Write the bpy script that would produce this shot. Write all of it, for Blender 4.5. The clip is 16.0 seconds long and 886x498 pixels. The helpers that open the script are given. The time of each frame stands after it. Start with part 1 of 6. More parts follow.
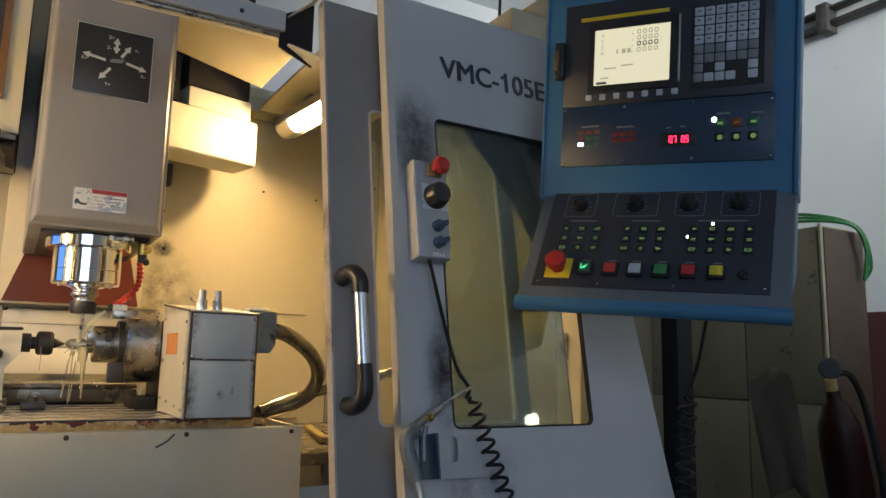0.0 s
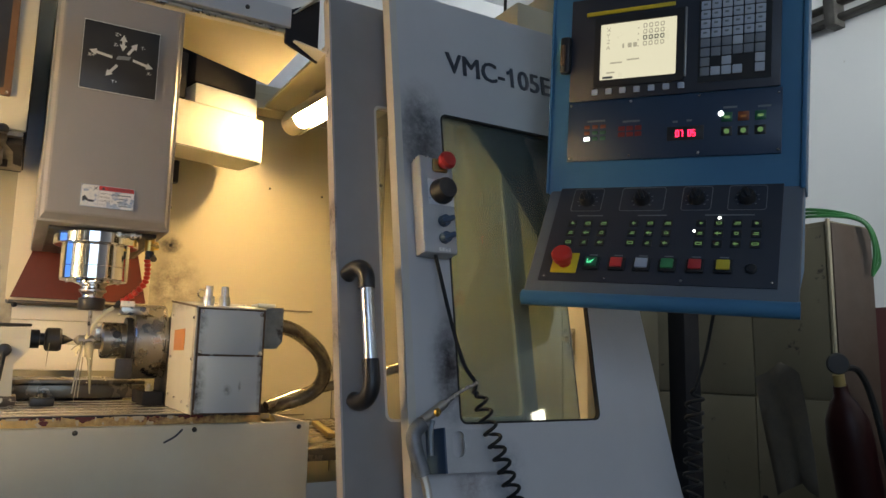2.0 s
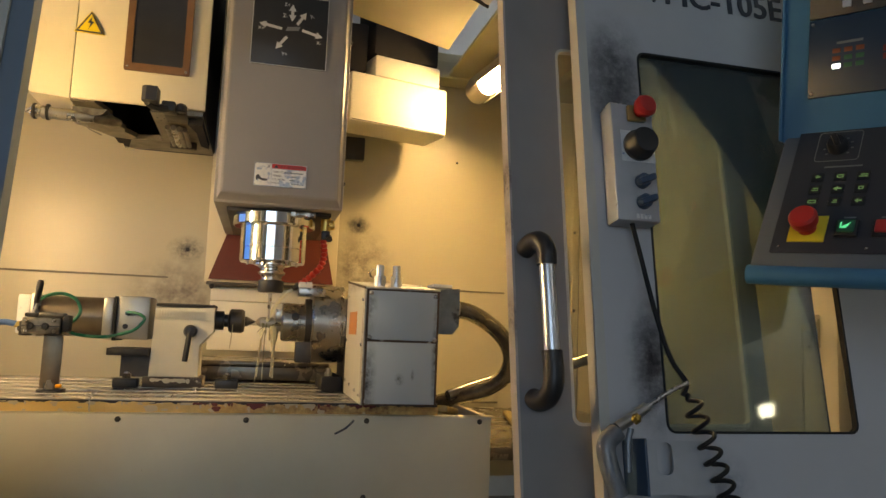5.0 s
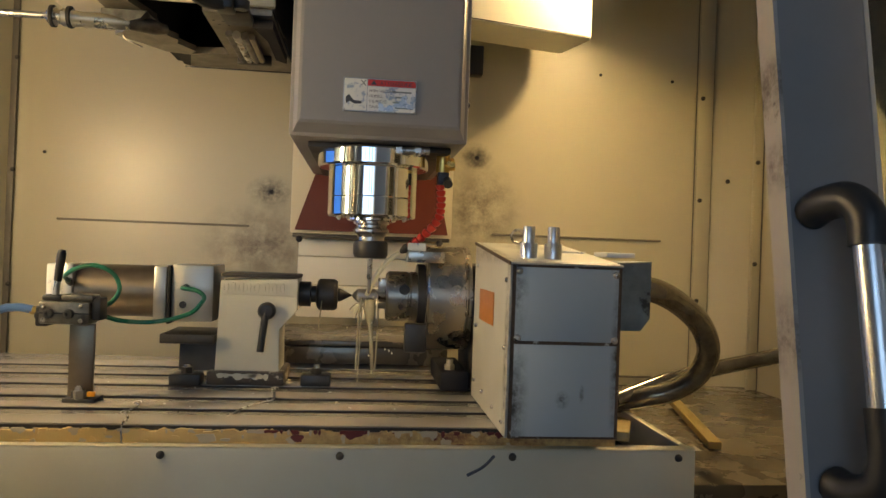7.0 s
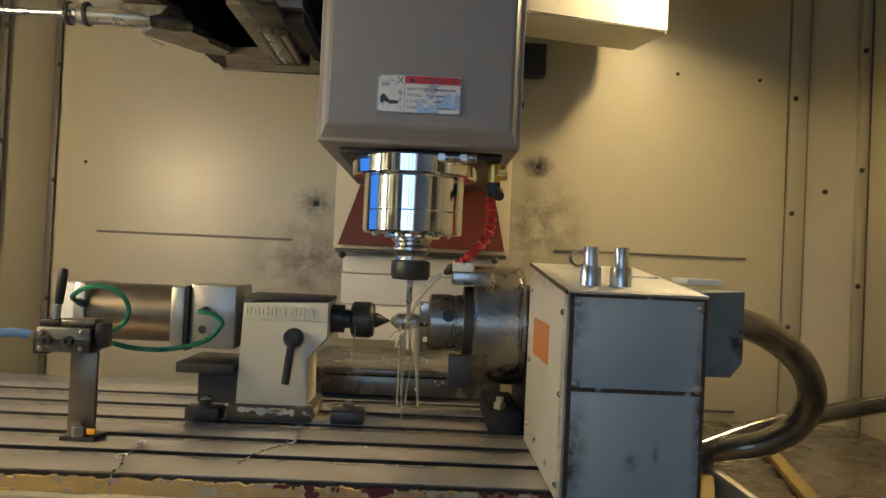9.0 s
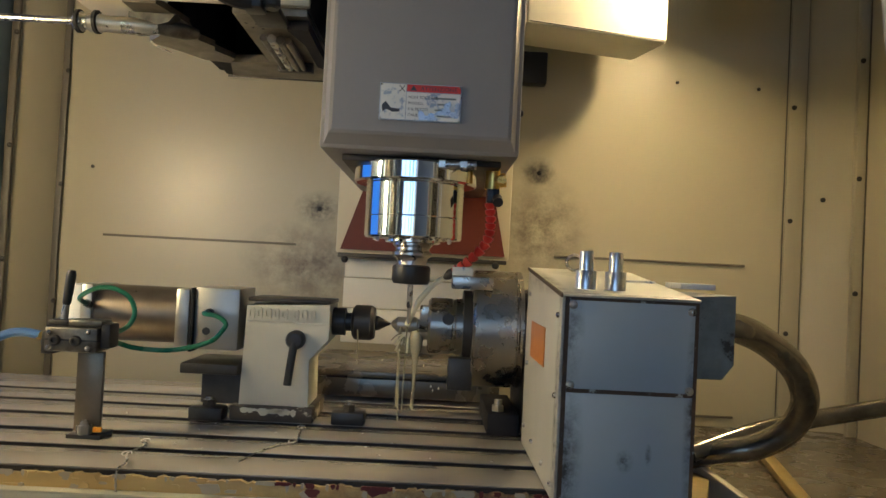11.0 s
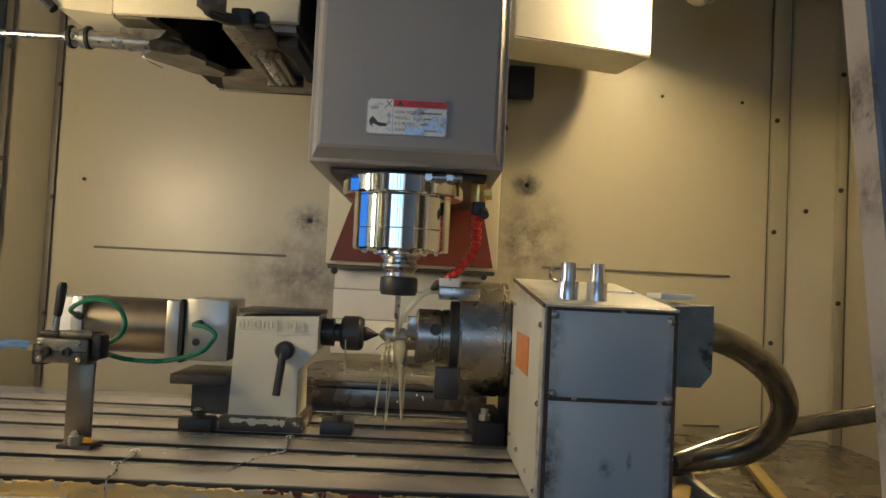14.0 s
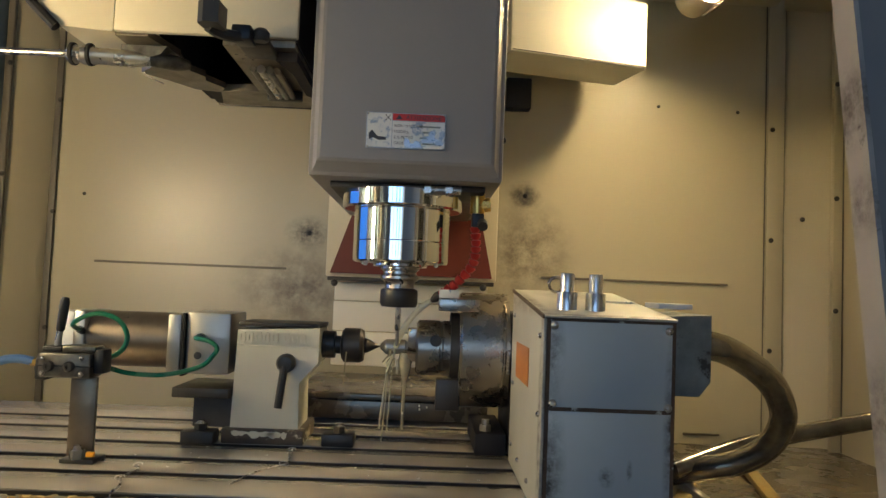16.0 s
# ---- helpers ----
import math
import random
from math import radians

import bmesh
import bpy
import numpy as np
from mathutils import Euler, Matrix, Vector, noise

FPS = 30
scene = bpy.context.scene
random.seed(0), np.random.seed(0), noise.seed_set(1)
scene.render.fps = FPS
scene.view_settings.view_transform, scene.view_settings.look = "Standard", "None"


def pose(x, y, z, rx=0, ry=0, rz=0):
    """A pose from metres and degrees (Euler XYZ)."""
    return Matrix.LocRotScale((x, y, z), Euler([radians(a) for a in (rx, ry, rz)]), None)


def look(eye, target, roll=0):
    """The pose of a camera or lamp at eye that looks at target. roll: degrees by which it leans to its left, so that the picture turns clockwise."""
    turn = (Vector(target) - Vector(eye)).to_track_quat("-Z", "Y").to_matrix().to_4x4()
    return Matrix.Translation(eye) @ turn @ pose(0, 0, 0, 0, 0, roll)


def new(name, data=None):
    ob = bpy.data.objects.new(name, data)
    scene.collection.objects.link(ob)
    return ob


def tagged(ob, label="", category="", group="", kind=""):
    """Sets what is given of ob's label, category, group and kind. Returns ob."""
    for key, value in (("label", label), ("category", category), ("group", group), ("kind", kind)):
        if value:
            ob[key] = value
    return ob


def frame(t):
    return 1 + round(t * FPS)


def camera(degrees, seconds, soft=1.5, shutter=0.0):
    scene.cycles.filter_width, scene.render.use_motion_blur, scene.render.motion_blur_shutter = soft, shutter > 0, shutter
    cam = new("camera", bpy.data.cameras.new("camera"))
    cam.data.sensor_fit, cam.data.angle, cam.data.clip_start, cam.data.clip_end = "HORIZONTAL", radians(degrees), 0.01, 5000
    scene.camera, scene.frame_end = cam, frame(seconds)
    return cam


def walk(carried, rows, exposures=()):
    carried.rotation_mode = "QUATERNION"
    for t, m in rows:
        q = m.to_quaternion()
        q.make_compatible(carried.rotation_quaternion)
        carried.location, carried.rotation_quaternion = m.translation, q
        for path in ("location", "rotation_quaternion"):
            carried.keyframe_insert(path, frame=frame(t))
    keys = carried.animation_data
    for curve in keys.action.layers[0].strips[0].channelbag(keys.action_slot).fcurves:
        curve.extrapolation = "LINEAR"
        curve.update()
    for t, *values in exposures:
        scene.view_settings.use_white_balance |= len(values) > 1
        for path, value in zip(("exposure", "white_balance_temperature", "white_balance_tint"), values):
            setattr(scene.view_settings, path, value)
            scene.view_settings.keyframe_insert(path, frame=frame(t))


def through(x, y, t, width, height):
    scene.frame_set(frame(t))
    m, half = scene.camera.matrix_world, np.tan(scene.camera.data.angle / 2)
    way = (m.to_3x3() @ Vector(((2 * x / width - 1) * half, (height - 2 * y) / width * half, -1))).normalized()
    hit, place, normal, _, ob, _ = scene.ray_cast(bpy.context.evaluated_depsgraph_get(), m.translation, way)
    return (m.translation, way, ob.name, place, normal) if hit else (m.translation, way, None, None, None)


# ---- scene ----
cam = camera(62.4, 16.0)
PATH = [
    (0, (0.012, -0.202, 1.088), (1.018, 1.499, 1.395), 1.2),
    (0.5, (0.012, -0.201, 1.09), (1.019, 1.499, 1.396), 1.1),
    (1, (0.012, -0.201, 1.09), (1.015, 1.504, 1.391), 1.1),
    (1.5, (0.011, -0.201, 1.087), (1.005, 1.509, 1.387), 1.1),
    (2, (0.012, -0.202, 1.084), (1.004, 1.508, 1.383), 1.1),
    (2.5, (0.009, -0.199, 1.087), (1.001, 1.513, 1.382), 1.1),
    (3, (0.014, -0.193, 1.088), (0.999, 1.523, 1.379), 1.2),
    (3.5, (0.027, -0.177, 1.084), (0.998, 1.55, 1.354), 0.7),
    (4, (0.073, -0.114, 1.084), (0.941, 1.671, 1.331), 0.8),
    (4.5, (0.132, -0.046, 1.099), (0.755, 1.839, 1.344), 1.0),
    (5, (0.149, -0.008, 1.1), (0.624, 1.92, 1.333), 2.1),
    (5.2, (0.144, 0.021, 1.09), (0.579, 1.963, 1.282), 2.3),
    (7.3, (0.162, 0.563, 1.215), (0.306, 2.558, 1.228), 2.9),
    (7.5, (0.188, 0.598, 1.222), (0.266, 2.596, 1.244), 3.6),
    (8, (0.22, 0.642, 1.215), (0.201, 2.642, 1.23), 3.2),
    (8.5, (0.213, 0.662, 1.213), (0.183, 2.661, 1.212), 2.3),
    (9, (0.202, 0.655, 1.214), (0.234, 2.655, 1.249), 2.6),
    (11.5, (0.209, 0.631, 1.21), (0.23, 2.631, 1.263), 3.0),
    (12, (0.21, 0.628, 1.21), (0.24, 2.627, 1.263), 3.1),
    (12.5, (0.21, 0.626, 1.211), (0.249, 2.625, 1.273), 3.4),
    (13, (0.211, 0.622, 1.211), (0.257, 2.621, 1.28), 3.5),
    (13.5, (0.212, 0.619, 1.21), (0.256, 2.617, 1.289), 3.5),
    (14, (0.216, 0.615, 1.211), (0.256, 2.613, 1.295), 2.8),
    (14.5, (0.218, 0.612, 1.21), (0.256, 2.61, 1.303), 2.9),
    (15, (0.22, 0.61, 1.21), (0.255, 2.608, 1.306), 2.5),
    (15.5, (0.217, 0.609, 1.211), (0.257, 2.605, 1.316), 2.4),
    (16, (0.214, 0.606, 1.213), (0.257, 2.603, 1.325), 2.3),
]
EXPOSURES = [(0.0, 0.17, 8300, 16), (3.5, 0.17, 8400, 16), (5.2, -0.16, 9600, 16), (7.3, -0.48, 7200, 11), (8.5, -0.56, 6600, 9), (12.0, -0.60, 6350, 9), (16.0, -0.60, 6500, 9)]
walk(cam, [(t, look(eye, target, roll)) for t, eye, target, roll in PATH], EXPOSURES)

# ---- world and light ----
world = bpy.data.worlds.new("world")
scene.world = world
world.use_nodes = True
wn = world.node_tree
sky = wn.nodes.new("ShaderNodeTexSky")
sky.sky_type, sky.sun_disc = "NISHITA", False
sky.sun_elevation, sky.sun_rotation = radians(40), radians(200)
wn.links.new(sky.outputs[0], wn.nodes["Background"].inputs[0])
wn.nodes["Background"].inputs[1].default_value = 0.1


def area(name, m, sx, sy, power, colour, spread=180):
    d = bpy.data.lights.new(name, "AREA")
    d.shape, d.size, d.size_y, d.energy, d.color = "RECTANGLE", sx, sy, power, colour
    d.spread = radians(spread)
    ob = new(name, d)
    ob.matrix_world = m
    return ob


# daylight from the big workshop windows behind the camera
area("window_daylight", look((-1.0, -3.9, 2.0), (0.6, 1.0, 1.2)), 2.6, 1.8, 54, (0.23, 0.53, 1.0))
# fill lamp added under the closed ceiling to brighten the locker side
area("locker_fill_light", look((1.7, 2.9, 4.2), (2.8, 2.3, 0)), 1.8, 1.8, 26, (0.62, 0.82, 1.0))
area("window_daylight_east", look((3.1, -3.9, 3.15), (4.1, 1.4, 3.0)), 1.6, 1.2, 62, (0.66, 0.84, 1.0), 46)
# unseen blue lamp added to put a blue streak on the chrome nose
area("chrome_blue_light", look((-1.10, 2.05, 1.40), (0.2, 1.90, 1.35)), 0.75, 0.95, 3.2, (0.03, 0.26, 1.0))
# ---- materials ----
def mat(name, base, rough=0.5, metal=0.0, second=None, scale=6.0, amount=0.5, bump=0.0, bump_scale=60.0, stain=None,
        stain_scale=3.0, stain_at=0.62, stretch=(1, 1, 1), rvar=0.12, coat=0.0, spots=()):
    m = bpy.data.materials.new(name)
    m.use_nodes = True
    t = m.node_tree
    b = t.nodes["Principled BSDF"]
    b.inputs["Metallic"].default_value = metal
    b.inputs["Coat Weight"].default_value = coat
    co = t.nodes.new("ShaderNodeTexCoord")
    mp = t.nodes.new("ShaderNodeMapping")
    mp.inputs["Scale"].default_value = stretch
    t.links.new(co.outputs["Object"], mp.inputs[0])

    def noisy(s, detail=6.0, rough_=0.6):
        n = t.nodes.new("ShaderNodeTexNoise")
        n.inputs["Scale"].default_value, n.inputs["Detail"].default_value, n.inputs["Roughness"].default_value = s, detail, rough_
        t.links.new(mp.outputs[0], n.inputs[0])
        return n.outputs[0]

    def ramp(v, lo, hi):
        r = t.nodes.new("ShaderNodeMapRange")
        r.inputs[1].default_value, r.inputs[2].default_value = lo, hi
        t.links.new(v, r.inputs[0])
        return r.outputs[0]

    def mix(f, a, c):
        n = t.nodes.new("ShaderNodeMix")
        n.data_type = "RGBA"
        t.links.new(f, n.inputs[0])
        for slot, v in ((6, a), (7, c)):
            if isinstance(v, tuple):
                n.inputs[slot].default_value = (*v, 1)
            else:
                t.links.new(v, n.inputs[slot])
        return n.outputs[2]

    second = second or tuple(v * 0.8 for v in base)
    grain = noisy(scale)
    f = t.nodes.new("ShaderNodeMath")
    f.operation, f.inputs[1].default_value = "MULTIPLY", amount
    t.links.new(ramp(grain, 0.35, 0.7), f.inputs[0])
    col = mix(f.outputs[0], tuple(base), tuple(second))
    if stain:
        col = mix(ramp(noisy(stain_scale, 9.0, 0.7), stain_at, stain_at + 0.05), col, tuple(stain))
    for centre, size, shade, sharp in spots:
        d = t.nodes.new("ShaderNodeVectorMath")
        d.operation = "SUBTRACT"
        d.inputs[1].default_value = centre
        t.links.new(co.outputs["Object"], d.inputs[0])
        q = t.nodes.new("ShaderNodeVectorMath")
        q.operation = "DIVIDE"
        q.inputs[1].default_value = size
        t.links.new(d.outputs[0], q.inputs[0])
        ln = t.nodes.new("ShaderNodeVectorMath")
        ln.operation = "LENGTH"
        t.links.new(q.outputs[0], ln.inputs[0])
        near = t.nodes.new("ShaderNodeMapRange")
        near.inputs[1].default_value, near.inputs[2].default_value, near.inputs[3].default_value, near.inputs[4].default_value = 0.1, 1.0, 1.0, 0.0
        t.links.new(ln.outputs["Value"], near.inputs[0])
        both = t.nodes.new("ShaderNodeMath")
        both.operation = "MULTIPLY"
        t.links.new(near.outputs[0], both.inputs[0])
        t.links.new(ramp(noisy(sharp, 9.0, 0.75), 0.36, 0.62), both.inputs[1])
        col = mix(both.outputs[0], col, tuple(shade))
    t.links.new(col, b.inputs["Base Color"])
    rr = t.nodes.new("ShaderNodeMapRange")
    rr.inputs[3].default_value, rr.inputs[4].default_value = max(rough - rvar, 0.02), min(rough + rvar, 1)
    t.links.new(noisy(scale * 3.1), rr.inputs[0])
    t.links.new(rr.outputs[0], b.inputs["Roughness"])
    if bump:
        n = t.nodes.new("ShaderNodeBump")
        n.inputs["Strength"].default_value, n.inputs["Distance"].default_value = bump, 0.002
        t.links.new(noisy(bump_scale), n.inputs["Height"])
        t.links.new(n.outputs[0], b.inputs["Normal"])
    return m


def glow(name, colour, strength, base=(0.02, 0.02, 0.02)):
    m = mat(name, base, 0.3)
    b = m.node_tree.nodes["Principled BSDF"]
    b.inputs["Emission Color"].default_value = (*colour, 1)
    b.inputs["Emission Strength"].default_value = strength
    return m


def glass(name, tint, rough=0.02, through=0.85, milk=(0.6, 0.6, 0.55)):
    m = bpy.data.materials.new(name)
    m.use_nodes = True
    t = m.node_tree
    out = t.nodes["Material Output"]
    t.nodes.remove(t.nodes["Principled BSDF"])
    clear, shine, blend = t.nodes.new("ShaderNodeBsdfTransparent"), t.nodes.new("ShaderNodeBsdfGlossy"), t.nodes.new("ShaderNodeMixShader")
    haze, second = t.nodes.new("ShaderNodeBsdfDiffuse"), t.nodes.new("ShaderNodeMixShader")
    fres = t.nodes.new("ShaderNodeFresnel")
    fres.inputs[0].default_value = 1.5
    clear.inputs[0].default_value = (*tint, 1)
    haze.inputs[0].default_value = (*milk, 1)
    shine.inputs["Roughness"].default_value = rough
    second.inputs[0].default_value = 1 - through
    t.links.new(clear.outputs[0], second.inputs[1])
    t.links.new(haze.outputs[0], second.inputs[2])
    t.links.new(fres.outputs[0], blend.inputs[0])
    t.links.new(second.outputs[0], blend.inputs[1])
    t.links.new(shine.outputs[0], blend.inputs[2])
    t.links.new(blend.outputs[0], out.inputs[0])
    return m


CREAM = mat("cream_enamel", (0.62, 0.57, 0.43), 0.42, second=(0.56, 0.50, 0.36), scale=3, amount=0.5, bump=0.06, stain=(0.30, 0.26, 0.18), stain_scale=26, stain_at=0.70)
SEAM = mat("dark_seam", (0.10, 0.09, 0.075), 0.5, second=(0.16, 0.14, 0.11), scale=12, amount=0.6)
CREAM_IN = mat("cream_side_enamel", (0.45, 0.41, 0.30), 0.36, second=(0.38, 0.34, 0.24), scale=3, amount=0.5, bump=0.06, stain=(0.16, 0.13, 0.09), stain_scale=30, stain_at=0.70)
CREAM_WALL = mat("cream_wall_enamel", (0.47, 0.43, 0.31), 0.345, second=(0.41, 0.37, 0.26), scale=1.3, amount=0.45, bump=0.05, bump_scale=14, stain=(0.25, 0.21, 0.14), stain_scale=40, stain_at=0.735, rvar=0.08, spots=(((-0.10, 2.489, 1.20), (0.20, 0.2, 0.14), (0.16, 0.13, 0.10), 18), ((-0.09, 2.489, 1.345), (0.07, 0.1, 0.05), (0.03, 0.027, 0.024), 40), ((0.46, 2.489, 1.465), (0.055, 0.1, 0.045), (0.03, 0.027, 0.024), 40), ((0.462, 2.489, 1.462), (0.045, 0.1, 0.036), (0.02, 0.018, 0.016), 12), ((0.462, 2.489, 1.46), (0.03, 0.1, 0.03), (0.02, 0.018, 0.016), 5), ((0.47, 2.489, 1.315), (0.14, 0.2, 0.16), (0.12, 0.10, 0.075), 22)))
APRON = mat("apron_enamel", (0.62, 0.58, 0.46), 0.5, second=(0.52, 0.46, 0.34), scale=4, amount=0.6, bump=0.1, stain=(0.17, 0.12, 0.07), stain_scale=40, stain_at=0.675)
GREY = mat("grey_enamel", (0.235, 0.222, 0.222), 0.40, second=(0.198, 0.187, 0.187), scale=5, amount=0.4, bump=0.08, bump_scale=260)
LIGHTGREY = mat("light_grey_enamel", (0.52, 0.52, 0.53), 0.45, second=(0.45, 0.45, 0.46), scale=4, amount=0.5, bump=0.06, stain=(0.12, 0.11, 0.11), stain_scale=9, stain_at=0.75, spots=(((0.728, 0, 1.575), (0.080, 0.1, 0.15), (0.016, 0.018, 0.024), 16), ((0.728, 0, 1.56), (0.070, 0.1, 0.14), (0.016, 0.018, 0.024), 9), ((0.725, 0, 1.57), (0.055, 0.1, 0.10), (0.016, 0.018, 0.024), 5), ((0.762, 0, 1.08), (0.055, 0.1, 0.14), (0.022, 0.014, 0.016), 22), ((0.765, 0, 1.08), (0.045, 0.1, 0.11), (0.022, 0.014, 0.016), 8), ((0.80, 0, 0.86), (0.06, 0.1, 0.04), (0.10, 0.04, 0.04), 12), ((0.875, 0, 0.88), (0.055, 0.1, 0.075), (0.10, 0.14, 0.20), 13)))
DOORGREY = mat("door_enamel", (0.275, 0.26, 0.26), 0.42, second=(0.19, 0.178, 0.175), scale=4, amount=0.6, bump=0.06, stain=(0.10, 0.09, 0.09), stain_scale=7, stain_at=0.70)
BOXGREY = mat("box_enamel", (0.45, 0.51, 0.54), 0.45, second=(0.37, 0.43, 0.46), scale=5, amount=0.5, bump=0.08, stain=(0.06, 0.055, 0.05), stain_scale=34, stain_at=0.715, spots=(((-0.070, -0.161, 0.05), (0.022, 0.1, 0.12), (0.05, 0.05, 0.045), 45), ((-0.070, -0.161, 0.19), (0.018, 0.1, 0.06), (0.08, 0.08, 0.075), 45), ((-0.004, -0.161, 0.052), (0.011, 0.1, 0.014), (0.10, 0.10, 0.095), 170), ((0.022, -0.161, 0.060), (0.004, 0.1, 0.014), (0.08, 0.07, 0.06), 170), ((0.068, -0.161, 0.10), (0.010, 0.1, 0.14), (0.06, 0.05, 0.04), 60), ((0.088, -0.14, 0.235), (0.035, 0.2, 0.035), (0.03, 0.035, 0.035), 25), ((0.10, -0.14, 0.19), (0.04, 0.2, 0.05), (0.13, 0.17, 0.17), 20)))
JBOX = mat("smeared_box_enamel", (0.20, 0.24, 0.245), 0.42, second=(0.07, 0.085, 0.085), scale=16, amount=1.0, stain=(0.03, 0.03, 0.03), stain_scale=26, stain_at=0.56)
BLUE = mat("blue_enamel", (0.030, 0.172, 0.305), 0.42, second=(0.022, 0.125, 0.25), scale=5, amount=0.5, bump=0.05, bump_scale=300)
PANEL = mat("panel_film", (0.03, 0.036, 0.05), 0.4, second=(0.022, 0.027, 0.04), scale=8)
BLACK = mat("black_plastic", (0.018, 0.018, 0.02), 0.42, second=(0.03, 0.03, 0.03), scale=12)
MATTBLACK = mat("matt_black_housing", (0.022, 0.021, 0.024), 0.7, second=(0.014, 0.014, 0.016), scale=7, bump=0.1, bump_scale=200)
RUBBER = mat("black_rubber", (0.02, 0.02, 0.02), 0.6)
DARK = mat("dark_steel", (0.07, 0.065, 0.06), 0.45, 0.6, second=(0.03, 0.03, 0.03), scale=14, amount=0.7, bump=0.2)
STEEL = mat("ground_steel", (0.52, 0.50, 0.47), 0.28, 1.0, second=(0.42, 0.40, 0.37), scale=14, amount=0.4, bump=0.03)
TURNED = mat("oily_turned_steel", (0.46, 0.42, 0.36), 0.28, 1.0, second=(0.37, 0.33, 0.28), scale=12, amount=0.4, bump=0.02, rvar=0.09)
# near-black iron: the shade in the table slots is put into the colour
SLOTSHADE = mat("shaded_slot_iron", (0.025, 0.022, 0.018), 0.45, second=(0.015, 0.013, 0.01), scale=20)
TABLE = mat("oiled_cast_iron", (0.66, 0.61, 0.53), 0.24, 0.5, second=(0.50, 0.455, 0.385), scale=7, amount=0.7, bump=0.015, stretch=(0.5, 1, 1), rvar=0.07)
CHROME = mat("polished_chrome", (0.80, 0.81, 0.83), 0.07, 1.0, second=(0.75, 0.76, 0.78), scale=5, rvar=0.03)
BRUSHED = mat("brushed_aluminium", (0.68, 0.69, 0.70), 0.3, 1.0, second=(0.58, 0.59, 0.60), scale=20, stretch=(8, 8, 0.5))
ALU = mat("bare_aluminium", (0.50, 0.48, 0.44), 0.36, 0.9, second=(0.38, 0.36, 0.32), scale=14, bump=0.05, stain=(0.15, 0.13, 0.10), stain_scale=40, stain_at=0.70)
BRASS = mat("brass", (0.65, 0.42, 0.12), 0.3, 1.0)
RED = mat("red_plastic", (0.55, 0.03, 0.025), 0.4, second=(0.42, 0.02, 0.02))
OXIDE = mat("red_oxide_paint", (0.13, 0.020, 0.009), 0.5, second=(0.09, 0.014, 0.007), scale=7, bump=0.15)
ORANGETAG = mat("orange_plastic", (0.80, 0.34, 0.02), 0.4)
ORANGE = mat("orange_label", (0.60, 0.22, 0.05), 0.5, second=(0.5, 0.17, 0.04), scale=40)
YELLOW = mat("yellow_plastic", (0.75, 0.55, 0.04), 0.45)
WHITE = mat("white_enamel", (0.74, 0.71, 0.62), 0.45, second=(0.68, 0.65, 0.56), scale=4)
CAST = mat("cream_casting", (0.66, 0.64, 0.55), 0.5, second=(0.58, 0.56, 0.46), scale=9, bump=0.15, bump_scale=90, stain=(0.2, 0.17, 0.12), stain_scale=24, stain_at=0.70)
CHIPPED = mat("chipped_paint", (0.72, 0.50, 0.20), 0.5, second=(0.58, 0.38, 0.14), scale=14, bump=0.3, bump_scale=40, stain=(0.62, 0.57, 0.44), stain_scale=38, stain_at=0.66, spots=(((0.24, -0.3, 0.015), (0.42, 0.2, 0.05), (0.12, 0.02, 0.015), 26),))
DIAL = mat("dial_print", (0.62, 0.64, 0.64), 0.5)
HOSE = mat("clear_hose", (0.30, 0.275, 0.22), 0.16, 0.7, second=(0.12, 0.105, 0.078), scale=34, amount=0.9, bump=0.12, bump_scale=120)
GREEN = mat("green_hose", (0.01, 0.16, 0.09), 0.3)
BLUEHOSE = mat("blue_hose", (0.07, 0.16, 0.36), 0.3)
PLASTER = mat("white_plaster", (0.66, 0.67, 0.68), 0.8, second=(0.58, 0.59, 0.61), scale=1.4, bump=0.15, bump_scale=30, stain=(0.45, 0.43, 0.42), stain_scale=4, stain_at=0.66)
DADO = mat("maroon_dado", (0.075, 0.016, 0.018), 0.6, second=(0.07, 0.015, 0.017), scale=3)
CONCRETE = mat("oily_concrete", (0.10, 0.095, 0.085), 0.5, second=(0.06, 0.055, 0.05), scale=3, amount=0.8, bump=0.3)
LOCKER = mat("beige_locker_paint", (0.185, 0.16, 0.105), 0.6, second=(0.14, 0.12, 0.08), scale=3, stain=(0.06, 0.05, 0.035), stain_scale=8, stain_at=0.62)
# brown darkened to hold the shade of the locker's side
LOCKERSHADE = mat("shaded_locker_brown", (0.05, 0.028, 0.018), 0.6, second=(0.032, 0.02, 0.014), scale=5)
LOCKERPALE = mat("pale_locker_edge", (0.25, 0.21, 0.14), 0.6, second=(0.18, 0.15, 0.10), scale=9)
OILYPLATE = mat("oily_plate_steel", (0.26, 0.23, 0.185), 0.4, 0.5, second=(0.10, 0.088, 0.07), scale=18, amount=0.9, bump=0.1)
SCREEN = glow("lit_screen", (0.78, 0.86, 0.72), 0.75, (0.1, 0.1, 0.1))
PRINT = mat("screen_print", (0.16, 0.19, 0.17), 0.6)
LAMPGLOW = glow("lamp_glow", (1.0, 0.77, 0.43), 132.0)
LAMPBRIGHT = glow("bright_lamp_glow", (1.0, 0.75, 0.38), 300.0)
TUBEWHITE = glow("white_tube_glow", (0.95, 1.0, 0.98), 26.0)
REDLED = glow("red_digit", (1.0, 0.02, 0.08), 6.0)
WHITELED = glow("white_led", (0.8, 0.95, 1.0), 5.0)
GREENLED = glow("green_lit", (0.02, 0.80, 0.42), 1.0, (0.01, 0.10, 0.06))
GREENDIM = mat("green_key", (0.015, 0.14, 0.07), 0.4)
